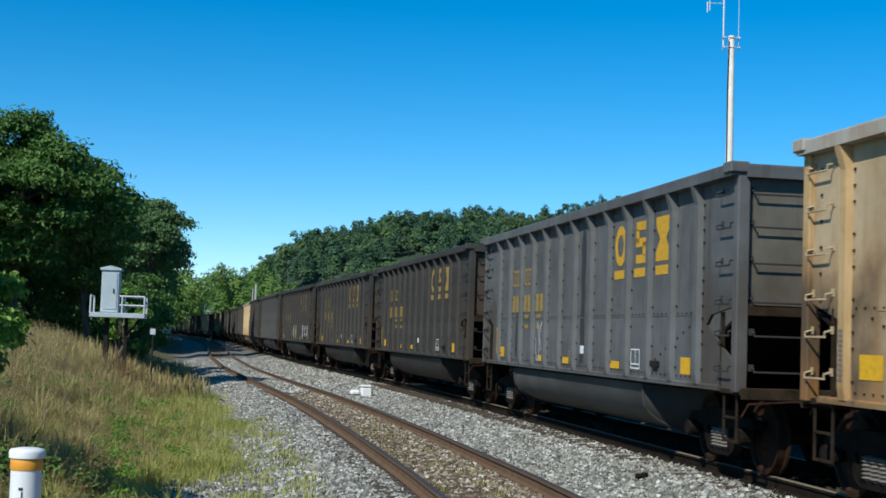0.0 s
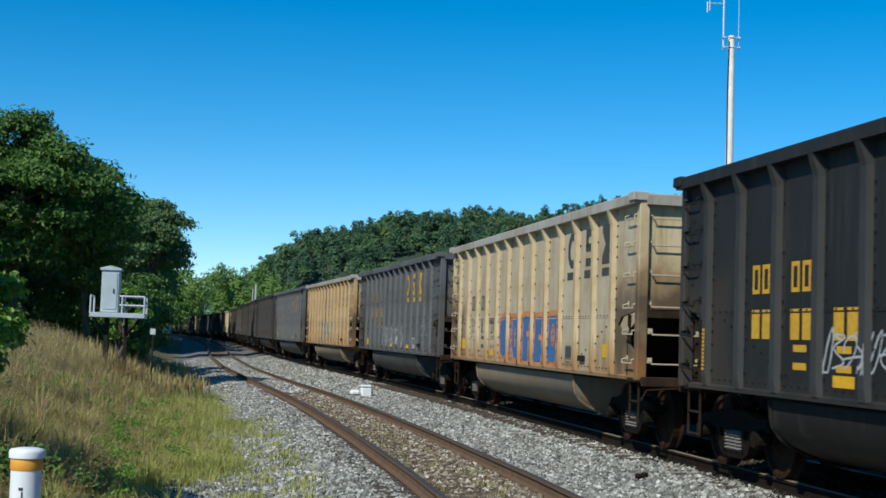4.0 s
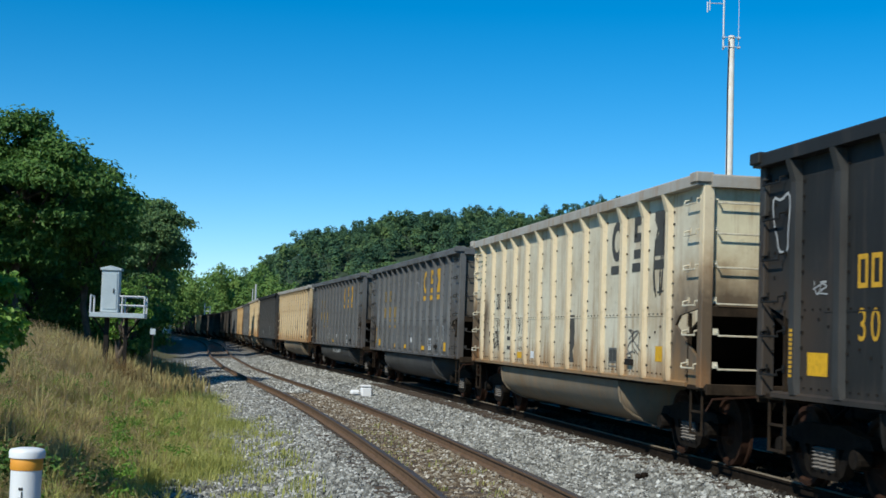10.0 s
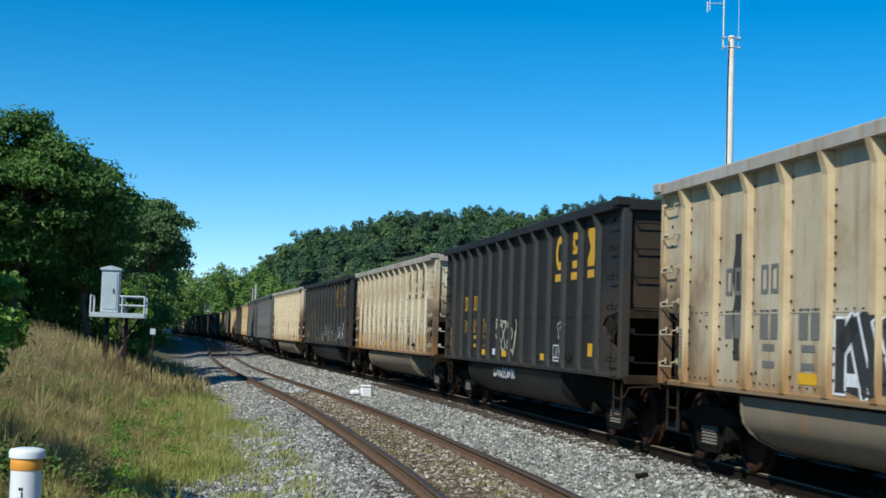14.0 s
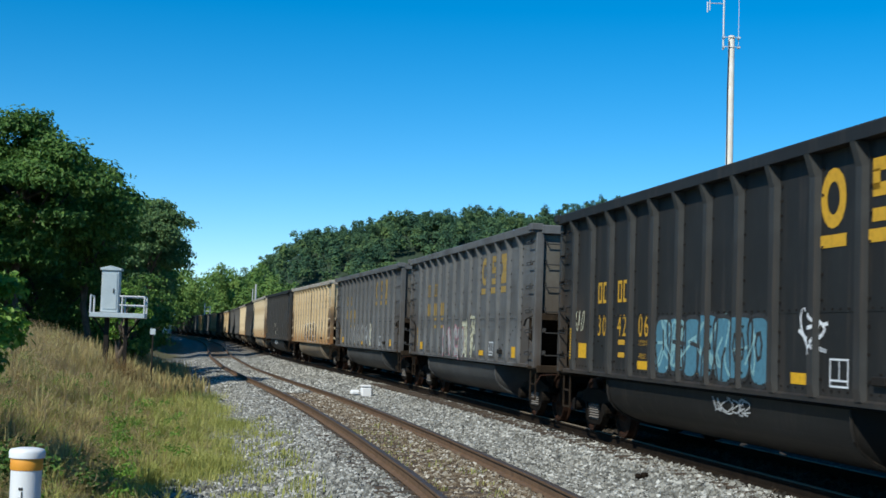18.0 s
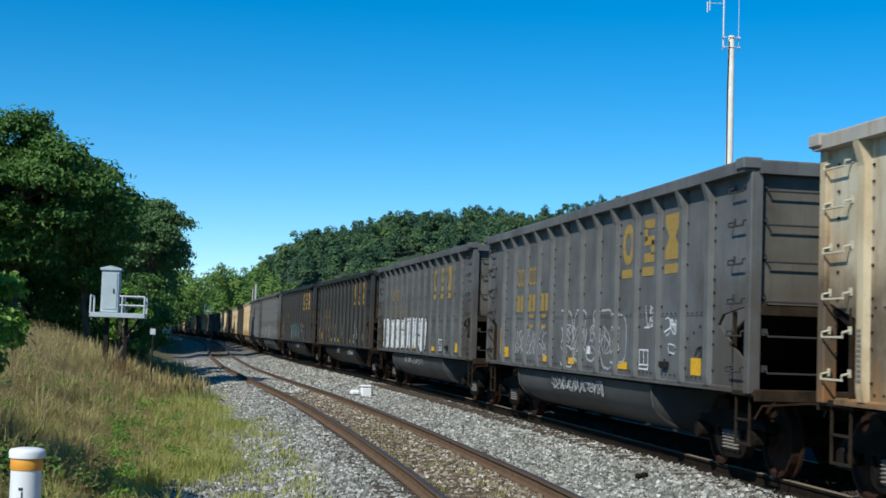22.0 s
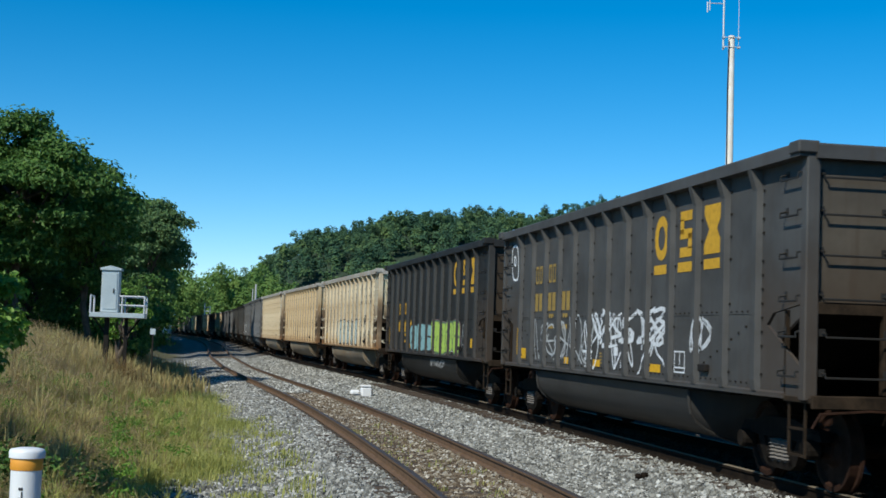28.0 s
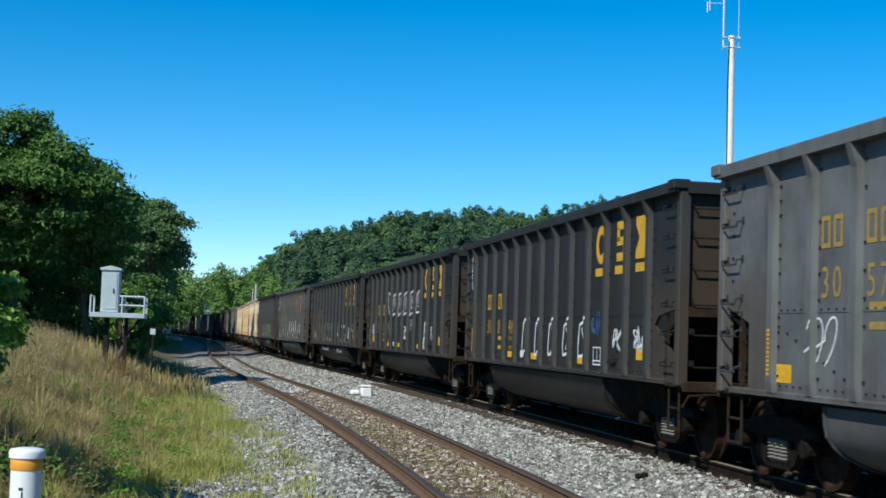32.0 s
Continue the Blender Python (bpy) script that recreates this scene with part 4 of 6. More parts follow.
COL = {"beige": (0.52, 0.45, 0.325), "tan": (0.49, 0.38, 0.24), "white": (0.60, 0.56, 0.44), "grey": (0.125, 0.129, 0.131), "dark": (0.0185, 0.0185, 0.0175), "brown": (0.050, 0.045, 0.040), "mid": (0.072, 0.071, 0.069)}
RIB = {"beige": (0.60, 0.47, 0.285), "tan": (0.55, 0.38, 0.19), "white": (0.66, 0.56, 0.39), "dark": (0.040, 0.041, 0.040)}
WORD = {"beige": "weathered beige", "tan": "rust-stained tan", "white": "dirty off-white", "grey": "faded grey", "dark": "grimy near-black", "brown": "sooty brown-grey", "mid": "dull grey"}
# car: paint, number, seed-fixed marks are added below
TRAIN = {22: "mid", 21: "dark", 20: "brown", 19: "beige", 18: "brown", 17: "dark", 16: "beige", 15: "mid", 14: "brown", 13: "beige", 12: "dark", 11: "tan", 10: "brown", 9: "mid", 8: "brown",
         7: "mid", 6: "beige", 5: "brown", 4: "mid", 3: "brown", 2: "brown", 1: "brown", 0: "grey", -1: "tan", -2: "grey", -3: "beige", -4: "dark", -5: "beige", -6: "grey", -7: "grey", -8: "white", -9: "dark",
         -10: "white", -11: "dark", -12: "beige", -13: "grey", -14: "grey", -15: "dark", -16: "dark", -17: "grey", -18: "grey", -19: "white", -20: "beige", -21: "white", -22: "dark", -23: "mid", -24: "dark",
         -25: "dark", -26: "dark", -27: "grey", -28: "dark"}
NUMBER = {-1: "39 83 32", -3: "39 83 28", -8: "39 81 91", -9: "30 11 83", -17: "30 55 48", -27: "30 57", -10: "39 82 28", -11: "30 05 76", -15: "30 42 06", -16: "30 09 19",
          -20: "39 79 87", -21: "39 76 12", -24: "30 25 58", -25: "30 19 49", -26: "30 01 46"}
SPRAYED = {3, 0, -1, -2, -3, -5, -8, -9, -10, -11, -12, -13, -14, -15, -16, -17, -18, -19, -20, -21, -22, -23, -24, -25, -26, -27}


def build_car(n):
    kind = TRAIN[n]
    light = kind in ("beige", "tan", "white")
    old = kind in ("grey", "mid", "brown")
    g = CAR_LIGHT if light else (CAR_GREY if old else CAR_DARK)
    Marks.posts = g["posts"]
    rng = random.Random(1000 + n)
    car = new("coal_car")
    words = WORD[kind] + " bathtub coal car with ribbed sides" + (" and sprayed graffiti" if n in SPRAYED else "")
    tagged(car, words, "freight car", "coal train")
    for sg in (1, -1):
        turn = pose(0, 0, 0, 0, 0, 0 if sg == 1 else 180)
        part("side_panel", g["side"], car, at=pose(0, sg * YS, 0))
        part("top_chord", g["chord" if sg == 1 else "far_chord"], car)
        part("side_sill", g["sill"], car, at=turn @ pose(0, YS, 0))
        part("seam", g["seam"], car, at=turn @ pose(0, YS + 0.022, 0))
        part("bolts", g["bolts"], car, "rows of dark bolt heads", at=turn @ pose(0, YS + 0.02, 0))["kind"] = "stuff"
        for x in g["posts"]:
            part("post", g["post"], car, at=pose(x, sg * (YS + 0.018), 0, 0, 0, 0 if sg == 1 else 180))
        # ends: sg = 1 is the trailing end
        e = pose(g["trail"] if sg == 1 else -g["lead"], 0, 0, 0, 0, 0 if sg == 1 else 180)
        part("end_panel", g["end"], car, at=e @ pose(-HALF + 0.045, 0, 0))
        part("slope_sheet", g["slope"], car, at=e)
        part("end_chord", g["end_chord"], car, at=e @ pose(-HALF + 0.0, 0, 0))
        part("end_beam", g["cross"], car, at=e @ pose(-HALF - 0.01, 0, 0))
        part("end_platform", g["platform"], car, at=e @ pose(-HALF, 0, 0))
        part("coupler", g["coupler"], car, at=e @ pose(-HALF, 0, 0, 0, 0, 180))
        part("uncoupling_lever", g["lever"], car, at=e @ pose(-HALF - 0.22, 0, 0, 0, 0, 0))
        for y in (1.475, -1.475):
            part("corner_post", g["corner"], car, at=e @ pose(-HALF + 0.03, y, 0))
            part("corner_cap", g["corner_cap"], car, at=e @ pose(-HALF + 0.05, y * 1.05, TOP - 0.02))
        for y in (0.62, -0.62):
            part("end_post", g["end_post"], car, at=e @ pose(-HALF, y, 0))
        for z in (3.42, 3.03, 2.60, 2.14, 1.74, 1.32):
            part("grab_iron", g["end_grab"], car, at=e @ pose(-HALF + (0.025 if z > 2 else -0.05), 1.0, z, 0, 0, 90))
        for y, tw in ((1, 0), (-1, 180)):
            for z in (3.45, 3.05, 2.60, 2.14, 1.76, 1.34) if y == sg else (2.60, 2.14, 1.76, 1.34):
                part("grab_iron", g["grab"], car, at=e @ pose(-HALF + 0.34, y * (YS + 0.02), z, 0, 0, tw))
            part("bay_rail", g["bay_rail"], car, at=e @ pose(-HALF + 0.56, y * YS, 0))
            part("sill_step", g["step"], car, at=e @ pose(-HALF + 0.32, y * (YS - 0.02), 0))
        t = part("truck", TRUCK["bolster"], car, at=pose(-6.03 * sg + TRUCK_SHIFT, 0, 0, 0, 0, 0 if sg == 1 else 180))
        for y, tw in ((0.98, 0), (-0.98, 180)):
            part("side_frame", TRUCK["side_frame"], t, at=pose(0, y, 0, 0, 0, tw))
            for x in (-0.17, 0.0, 0.17):
                part("spring", TRUCK["springs"], t, "grey coil spring", at=pose(x, y * 1.03, 0))
        part("brake_beam", TRUCK["brake_beam"], t, at=pose(0.33, 0, 0))
        for x in (-0.89, 0.89):
            w = part("wheelset", TRUCK["wheelset"], t, "rusty steel wheels on an axle", at=pose(x, 0, 0.457))
            WHEELS.append((w, x, sg))
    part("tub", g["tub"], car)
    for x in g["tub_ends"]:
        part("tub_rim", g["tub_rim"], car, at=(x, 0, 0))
    part("center_sill", g["center_sill"], car)
    part("floor_sheet", g["floor"], car)
    part("air_reservoir", g["reservoir"], car, at=(HALF - 2.4, 0.55, 0.80))
    if n <= 4:
        ink = "black" if light else ("yellow" if kind == "dark" else "faded")
        if n in (-6, -7, 0, -2, -23):
            ink = "yellow"
        do, db, dg, zc = (4.66, 3.70, 2.74, 3.02) if old else (3.70, 2.66, 1.66, 3.10)
        ahead = {-2: 0.36, -15: 0.28}.get(n, 0.0)          # painted farther forward on these two cars
        brand_shapes(car, ink, do + ahead, db + ahead, dg + ahead, zc)
        car_number(car, "ghost" if light and n not in (-3, -8, -20) else ("black" if light else ("faded" if kind != "dark" else "yellow")), NUMBER.get(n), old)
        panels(car, not light, rng, old)
    if n in MARKED:
        MARKED[n](car)
    base = COL[kind]
    rib = RIB.get(kind)
    f = rng.uniform(0.92, 1.08)
    for o in car.children_recursive:
        if o.name.startswith(("sill_step", "end_platform", "bay_rail", "end_post", "end_beam")):
            o.color = (base[0] * 0.20 + 0.014, base[1] * 0.16 + 0.010, base[2] * 0.13 + 0.007, (n % 50) / 50)
            continue
        # tubs take a darker colour in place of shade; grab irons are simply dark
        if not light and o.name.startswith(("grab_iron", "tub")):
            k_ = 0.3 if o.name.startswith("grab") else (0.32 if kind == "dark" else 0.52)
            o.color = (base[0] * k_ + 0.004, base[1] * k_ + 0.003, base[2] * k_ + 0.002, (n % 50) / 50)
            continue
        # dirty grey-tan sill and tub, with the tub's shade put into the colour
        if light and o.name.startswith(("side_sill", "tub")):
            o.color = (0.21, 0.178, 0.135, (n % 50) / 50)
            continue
        if light and o.name.startswith(("top_chord", "end_chord", "corner_cap")):
            o.color = (0.40, 0.385, 0.35, (n % 50) / 50)
            continue
        if o.name.startswith("end_panel"):
            k_ = 1.1 if light else 0.9
            o.color = (base[0] * k_ + 0.03, base[1] * k_ + 0.017, base[2] * k_ * 0.9 + 0.007, (n % 50) / 50)
            continue
        c = rib if rib and o.name.startswith(("post", "corner_post")) else base
        o.color = (c[0] * f, c[1] * f, c[2] * f, (n % 50) / 50)
    return car


MARKED = {
    3: lambda c: (tag(c, "white", 1.78, 4.13, 1.2, 1.9, 3, 0.09), tag(c, "cream", 6.49, 8.37, 1.2, 1.9, 4, 0.1)),
    0: lambda c: (tag(c, "pale", 9.31, 9.78, 1.15, 2.0, 5, 0.05), stain(c, "soot", 6.68, 0.3, 1.2, 3.4, 1), stain(c, "soot", 11.38, 0.22, 1.2, 2.2, 2)),
    -1: lambda c: (piece(c, "teal", "cream", 5.22, 9.77, 1.08, 2.05, 6, 5), tag(c, "pink", 2.11, 2.79, 1.6, 2.0, 7, 0.03), stain(c, "ghost", 8.13, 0.35, 2.0, 3.5, 3), stain(c, "ghost", 6.96, 0.25, 2.2, 3.4, 4)),
    -2: lambda c: (tag(c, "pale", 5.45, 9.31, 1.15, 1.85, 8, 0.06), tag(c, "pale", 1.78, 2.44, 1.5, 1.9, 9, 0.03)),
    -3: lambda c: (bubble(c, "blue", "orange", 4.4, 9.1, 1.10, 2.08, 10, 5, 0.10, "orange"), tag(c, "black", 9.75, 10.2, 1.85, 2.0, 11, 0.03), tag(c, "green", 13.65, 14.1, 2.3, 3.4, 12, 0.04, 1)),
    -4: lambda c: (tag(c, "pale", 8.42, 10.36, 1.3, 1.8, 13, 0.03), tag(c, "pale", 4.05, 5.02, 1.2, 1.9, 14, 0.04)),
    -5: lambda c: (outline_letters(c, "green", 6.57, 10.26, 1.15, 1.8, 15, 5, 0.05), tag(c, "black", 4.25, 5.99, 1.6, 2.1, 16, 0.04), tag(c, "green", 11.42, 12.20, 1.3, 1.6, 17, 0.04)),
    -6: lambda c: (tub_tag(c, "pale", 5.92, 8.37, 101), tag(c, "pale", 8.65, 9.12, 1.3, 2.0, 18, 0.06, 1),),
    -7: lambda c: (tag(c, "pale", 1.97, 2.91, 1.3, 1.9, 19, 0.025), tag(c, "ghost", 10.25, 12.33, 1.3, 1.9, 20, 0.03), tag(c, "pale", 6.11, 6.68, 1.3, 1.9, 21, 0.03), tag(c, "pale", 5.45, 6.02, 2.5, 3.1, 22, 0.03)),
    -8: lambda c: (tag(c, "black", 11.71, 12.49, 1.3, 1.75, 23, 0.03), tag(c, "green", 13.27, 13.95, 2.6, 3.4, 24, 0.04, 1), stain(c, "black", 6.19, 0.4, 1.2, 2.0, 5), tag(c, "black", 1.53, 2.01, 2.2, 3.3, 25, 0.03), tag(c, "ghost", 2.31, 3.08, 1.3, 1.8, 26, 0.03)),
    -9: lambda c: (tag(c, "white", 1.7, 3.3, 1.15, 1.95, 27, 0.04, 4), tag(c, "ghost", 8.6, 9.05, 1.3, 1.8, 28, 0.03), tag(c, "pale", 7.7, 8.25, 1.3, 1.62, 29, 0.03), tag(c, "white", 6.7, 7.25, 1.35, 1.95, 127, 0.035), tag(c, "white", 5.68, 6.22, 1.2, 1.95, 128, 0.04), tag(c, "cream", 4.65, 5.3, 1.2, 1.75, 30, 0.04), outline_letters(c, "pale", 13.7, 14.1, 2.6, 3.4, 31, 1, 0.03), tag(c, "pale", 12.8, 13.1, 2.1, 2.3, 32, 0.02)),
    -10: lambda c: (tag(c, "black", 5.41, 6.19, 1.3, 2.1, 33, 0.05), tag(c, "black", 3.08, 4.05, 1.2, 2.0, 34, 0.04), tag(c, "green", 2.01, 2.60, 1.3, 1.9, 35, 0.03), stain(c, "pale", 9.48, 0.4, 1.2, 2.1, 6), stain(c, "ghost", 6.86, 0.3, 1.3, 1.9, 7), stain(c, "ghost", 7.93, 0.3, 1.4, 2.2, 8), tag(c, "ghost", 0.46, 1.14, 2.2, 2.6, 36, 0.03)),
    -11: lambda c: (tub_tag(c, "white", 7.25, 9.19, 102), tag(c, "cream", 7.83, 8.51, 1.25, 1.98, 37, 0.05), tag(c, "cream", 6.86, 7.45, 1.2, 1.98, 38, 0.05), tag(c, "pale", 3.28, 3.86, 1.2, 1.9, 39, 0.03)),
    -12: lambda c: (piece(c, "soot", "white", 4.92, 9.29, 1.1, 1.95, 40, 5, "soot"), tag(c, "black", 2.89, 3.76, 1.5, 2.1, 41, 0.05), tag(c, "rust", 5.31, 6.19, 1.3, 1.7, 42, 0.03), stain(c, "soot", 7.06, 0.5, 1.9, 3.5, 9), stain(c, "soot", 11.81, 0.25, 1.4, 2.9, 10)),
    -13: lambda c: (tag(c, "pale", 5.36, 10.63, 1.2, 1.9, 43, 0.07), stain(c, "cream", 5.92, 0.4, 1.15, 1.9, 11)),
    -14: lambda c: (piece(c, "pale", "pink", 6.68, 9.50, 1.08, 1.8, 44, 4), tag(c, "cream", 5.36, 7.05, 1.1, 2.1, 45, 0.11), tag(c, "cream", 5.74, 6.68, 1.1, 1.9, 46, 0.12)),
    -15: lambda c: (bubble(c, "teal", "soot", 5.5, 9.3, 1.12, 1.95, 47, 7, 0.055), tag(c, "aqua", 5.9, 9.2, 1.2, 1.95, 247, 0.05), tag(c, "white", 4.1, 4.7, 1.5, 2.0, 48, 0.055), tag(c, "cream", 12.9, 13.4, 1.7, 2.1, 49, 0.03), tub_tag(c, "pale", 6.2, 7.4, 147)),
    -16: lambda c: (tub_tag(c, "pale", 7.9, 8.6, 103, 0.74, 0.94), tub_tag(c, "pale", 4.4, 5.8, 203, 0.72, 0.94), tag(c, "pale", 8.5, 9.05, 1.4, 2.0, 50, 0.04), tag(c, "pale", 6.5, 7.1, 1.35, 2.0, 51, 0.045), tag(c, "pale", 3.0, 3.5, 1.3, 2.0, 52, 0.04)),
    -17: lambda c: (bubble(c, "white", "soot", 5.9, 13.05, 1.10, 2.10, 53, 8, 0.045), tag(c, "soot", 12.5, 13.0, 1.3, 1.6, 54, 0.025), tub_tag(c, "pale", 6.6, 9.6, 104)),
    -18: lambda c: (tub_tag(c, "pale", 6.0, 9.2, 105, 0.70), outline_letters(c, "pale", 4.6, 8.3, 1.15, 2.12, 54, 5, 0.035), tag(c, "pale", 5.0, 8.2, 1.3, 1.9, 154, 0.03), tag(c, "white", 3.4, 3.8, 1.75, 2.15, 55, 0.03), tag(c, "white", 2.5, 2.95, 1.65, 1.95, 56, 0.03), outline_letters(c, "white", 2.55, 2.8, 1.38, 1.55, 156, 1, 0.025), tag(c, "pale", 9.4, 11.8, 1.2, 1.8, 57, 0.03), tag(c, "soot", 1.5, 1.8, 1.4, 1.55, 157, 0.025)),
    -19: lambda c: (tag(c, "black", 4.34, 5.22, 1.65, 2.0, 58, 0.03), tag(c, "black", 2.89, 3.76, 1.6, 1.95, 59, 0.04), stain(c, "black", 6.96, 0.32, 1.15, 2.0, 12), stain(c, "black", 6.86, 0.2, 2.4, 3.4, 13), tag(c, "pink", 8.51, 9.48, 1.5, 1.9, 60, 0.02)),
    -20: lambda c: (tag(c, "ghost", 7.35, 9.10, 1.2, 1.9, 61, 0.03), stain(c, "black", 6.77, 0.4, 1.2, 2.1, 14), tag(c, "red", 3.37, 4.05, 1.9, 1.95, 62, 0.03), tag(c, "red", 3.47, 3.76, 1.3, 1.8, 63, 0.02)),
    -21: lambda c: (bubble(c, "mist", "soot", 4.4, 9.5, 1.10, 2.06, 64, 6, 0.06, "white"), tag(c, "soot", 8.6, 9.1, 1.15, 1.35, 65, 0.03), tag(c, "black", 1.8, 3.9, 1.15, 1.7, 66, 0.045), tag(c, "black", 2.7, 3.5, 1.75, 2.2, 67, 0.06), stain(c, "ghost", 5.2, 0.2, 1.9, 3.0, 15)),
    -22: lambda c: (bubble(c, "aqua", "soot", 6.6, 10.0, 1.12, 1.92, 69, 3, 0.05), bubble(c, "lime", "green", 3.1, 6.4, 1.10, 1.95, 68, 4, 0.05, "pink"), tub_tag(c, "pale", 5.2, 7.2, 150), tag(c, "pale", 2.3, 2.8, 1.3, 1.9, 70, 0.03)),
    -23: lambda c: (tag(c, "white", 4.4, 8.4, 1.1, 2.05, 71, 0.05, 9), tag(c, "pale", 7.6, 11.8, 1.15, 2.0, 72, 0.045, 9), tag(c, "white", 4.5, 8.0, 1.5, 2.1, 172, 0.09, 6), tag(c, "white", 2.75, 3.3, 1.4, 2.0, 73, 0.06), outline_letters(c, "white", 13.3, 13.8, 2.7, 3.45, 74, 1, 0.045)),
    -24: lambda c: (tub_tag(c, "pale", 5.0, 6.6, 106, 0.74, 0.93), tub_tag(c, "pale", 9.0, 11.0, 107, 0.78, 0.93), tag(c, "pale", 12.1, 12.6, 1.2, 1.7, 75, 0.03), tag(c, "pale", 9.4, 9.9, 1.3, 1.75, 82, 0.03), tag(c, "white", 8.45, 8.95, 1.6, 2.05, 76, 0.05), tag(c, "white", 7.4, 7.95, 1.35, 2.05, 77, 0.045), tag(c, "white", 5.35, 5.9, 1.3, 2.0, 78, 0.045), tag(c, "white", 4.0, 4.6, 1.75, 1.92, 79, 0.035), tag(c, "white", 2.55, 3.1, 1.1, 1.85, 80, 0.05), tag(c, "white", 1.5, 2.1, 1.6, 1.95, 81, 0.05)),
    -25: lambda c: (boxed(c, "white", (8.98, 7.97, 6.98, 5.96, 4.94), 0.55, 2.12, 2.85, 0.05), outline_letters(c, "white", 9.62, 10.12, 2.05, 2.9, 83, 1, 0.05), tag(c, "white", 6.55, 7.1, 1.4, 1.85, 84, 0.045), tag(c, "pale", 5.5, 6.15, 1.7, 2.0, 85, 0.035), tag(c, "white", 3.4, 3.9, 1.2, 2.0, 86, 0.06), tag(c, "white", 2.5, 2.9, 1.3, 1.9, 87, 0.04), tag(c, "white", 12.95, 13.3, 1.5, 1.95, 88, 0.04), tag(c, "pale", 9.3, 9.7, 1.5, 1.8, 89, 0.02)),
    -26: lambda c: (boxed(c, "white", (8.6, 7.6, 6.6, 5.6, 4.62), 0.56, 1.24, 1.95, 0.05), tag(c, "blue", 3.65, 4.15, 1.65, 2.05, 90, 0.05), tag(c, "white", 2.55, 2.95, 1.45, 1.8, 91, 0.05), tag(c, "white", 1.55, 1.95, 1.45, 1.8, 92, 0.045), outline_letters(c, "white", 13.6, 14.0, 2.65, 3.45, 93, 1, 0.035)),
    -27: lambda c: (tag(c, "white", 11.38, 11.95, 1.4, 1.9, 94, 0.03), tag(c, "black", 9.22, 10.16, 1.3, 1.9, 95, 0.04)),
}
WHEELS = []
CARS = {n: build_car(n) for n in TRAIN}


# ---- foliage helpers ----
def leaf_cloud(name, centres, normals, size, mat, rng, droop=0.3, aspect=0.55, loose=0.55):
    """Small bent leaf blades, four corners each, facing roughly along the given normals."""
    n = len(centres)
    nrm = normals + rng.normal(0, loose, (n, 3))
    nrm /= np.linalg.norm(nrm, axis=1)[:, None] + 1e-9
    ax = rng.normal(0, 1, (n, 3))
    ax[:, 2] -= droop
    ax -= (ax * nrm).sum(1)[:, None] * nrm
    ax /= np.linalg.norm(ax, axis=1)[:, None] + 1e-9
    sd = np.cross(nrm, ax)
    sz = size * (0.6 + 0.8 * rng.random(n))[:, None]
    a = centres - ax * sz * 0.5
    b = centres + sd * sz * aspect * 0.5 + nrm * sz * 0.06
    c = centres + ax * sz * 0.5 - nrm * sz * 0.10
    d = centres - sd * sz * aspect * 0.5 + nrm * sz * 0.06
    v = np.stack([a, b, c, d], 1).reshape(-1, 3)
    f = np.arange(4 * n).reshape(n, 4)
    return fast_mesh(name, v, f, mat)


def clump_points(rng, clumps, per, lo=0.62, span=0.62):
    """Points on the upper and outer shells of lumpy clumps: (x, y, z, rx, ry, rz)."""
    cs, ns = [], []
    for (x, y, z, a, b, c) in clumps:
        k = max(6, int(per * (a * b * c) ** (2 / 3)))
        u = rng.normal(0, 1, (k, 3))
        u[:, 2] = np.where(u[:, 2] < -0.3, -u[:, 2], u[:, 2])
        u /= np.linalg.norm(u, axis=1)[:, None]
        r = lo + span * rng.random(k) ** 1.25
        r *= 0.86 + 0.22 * np.sin(u[:, 0] * 5 + x) * np.sin(u[:, 1] * 5 + y) + 0.12 * np.sin(u[:, 2] * 9 + z)
        cs.append(np.array((x, y, z)) + u * r[:, None] * (a, b, c))
        ns.append(u + (0, 0, 0.35))
    return np.concatenate(cs), np.concatenate(ns)


def crown_clumps(rng, x, y, z0, z1, rx, ry, count, lean=(0, 0), cl=0.34):
    """Clumps filling a rounded crown between z0 and z1."""
    out = []
    zc, h = (z0 + z1) / 2, (z1 - z0) / 2
    while len(out) < count:
        u = rng.uniform(-1, 1, 3)
        if not 0.25 < (u * u).sum() < 1:
            continue
        r = cl * min(rx, h) * rng.uniform(0.7, 1.25)
        k = 1 - r / max(rx, h) * 0.75
        out.append((x + u[0] * rx * k + lean[0] * (u[2] + 1), y + u[1] * ry * k + lean[1] * (u[2] + 1), zc + u[2] * h * k, r * 1.15, r * 1.15, r * 0.8))
    return out


def limbs(geo, rng, base, top, r0, tips):
    trunk = [Vector(base).lerp(Vector(top), k / 5) + Vector((rng.normal(0, 0.12), rng.normal(0, 0.12), 0)) * (0 < k < 5) for k in range(6)]
    geo.tube(trunk, [r0 * (1 - 0.14 * k) for k in range(6)], 8)
    for t in tips:
        s = trunk[int(rng.integers(2, 5))]
        e = Vector(t)
        mid = s.lerp(e, 0.5) + Vector((0, 0, 0.3))
        geo.tube([s, mid, e], [r0 * 0.42, r0 * 0.26, r0 * 0.08], 5)


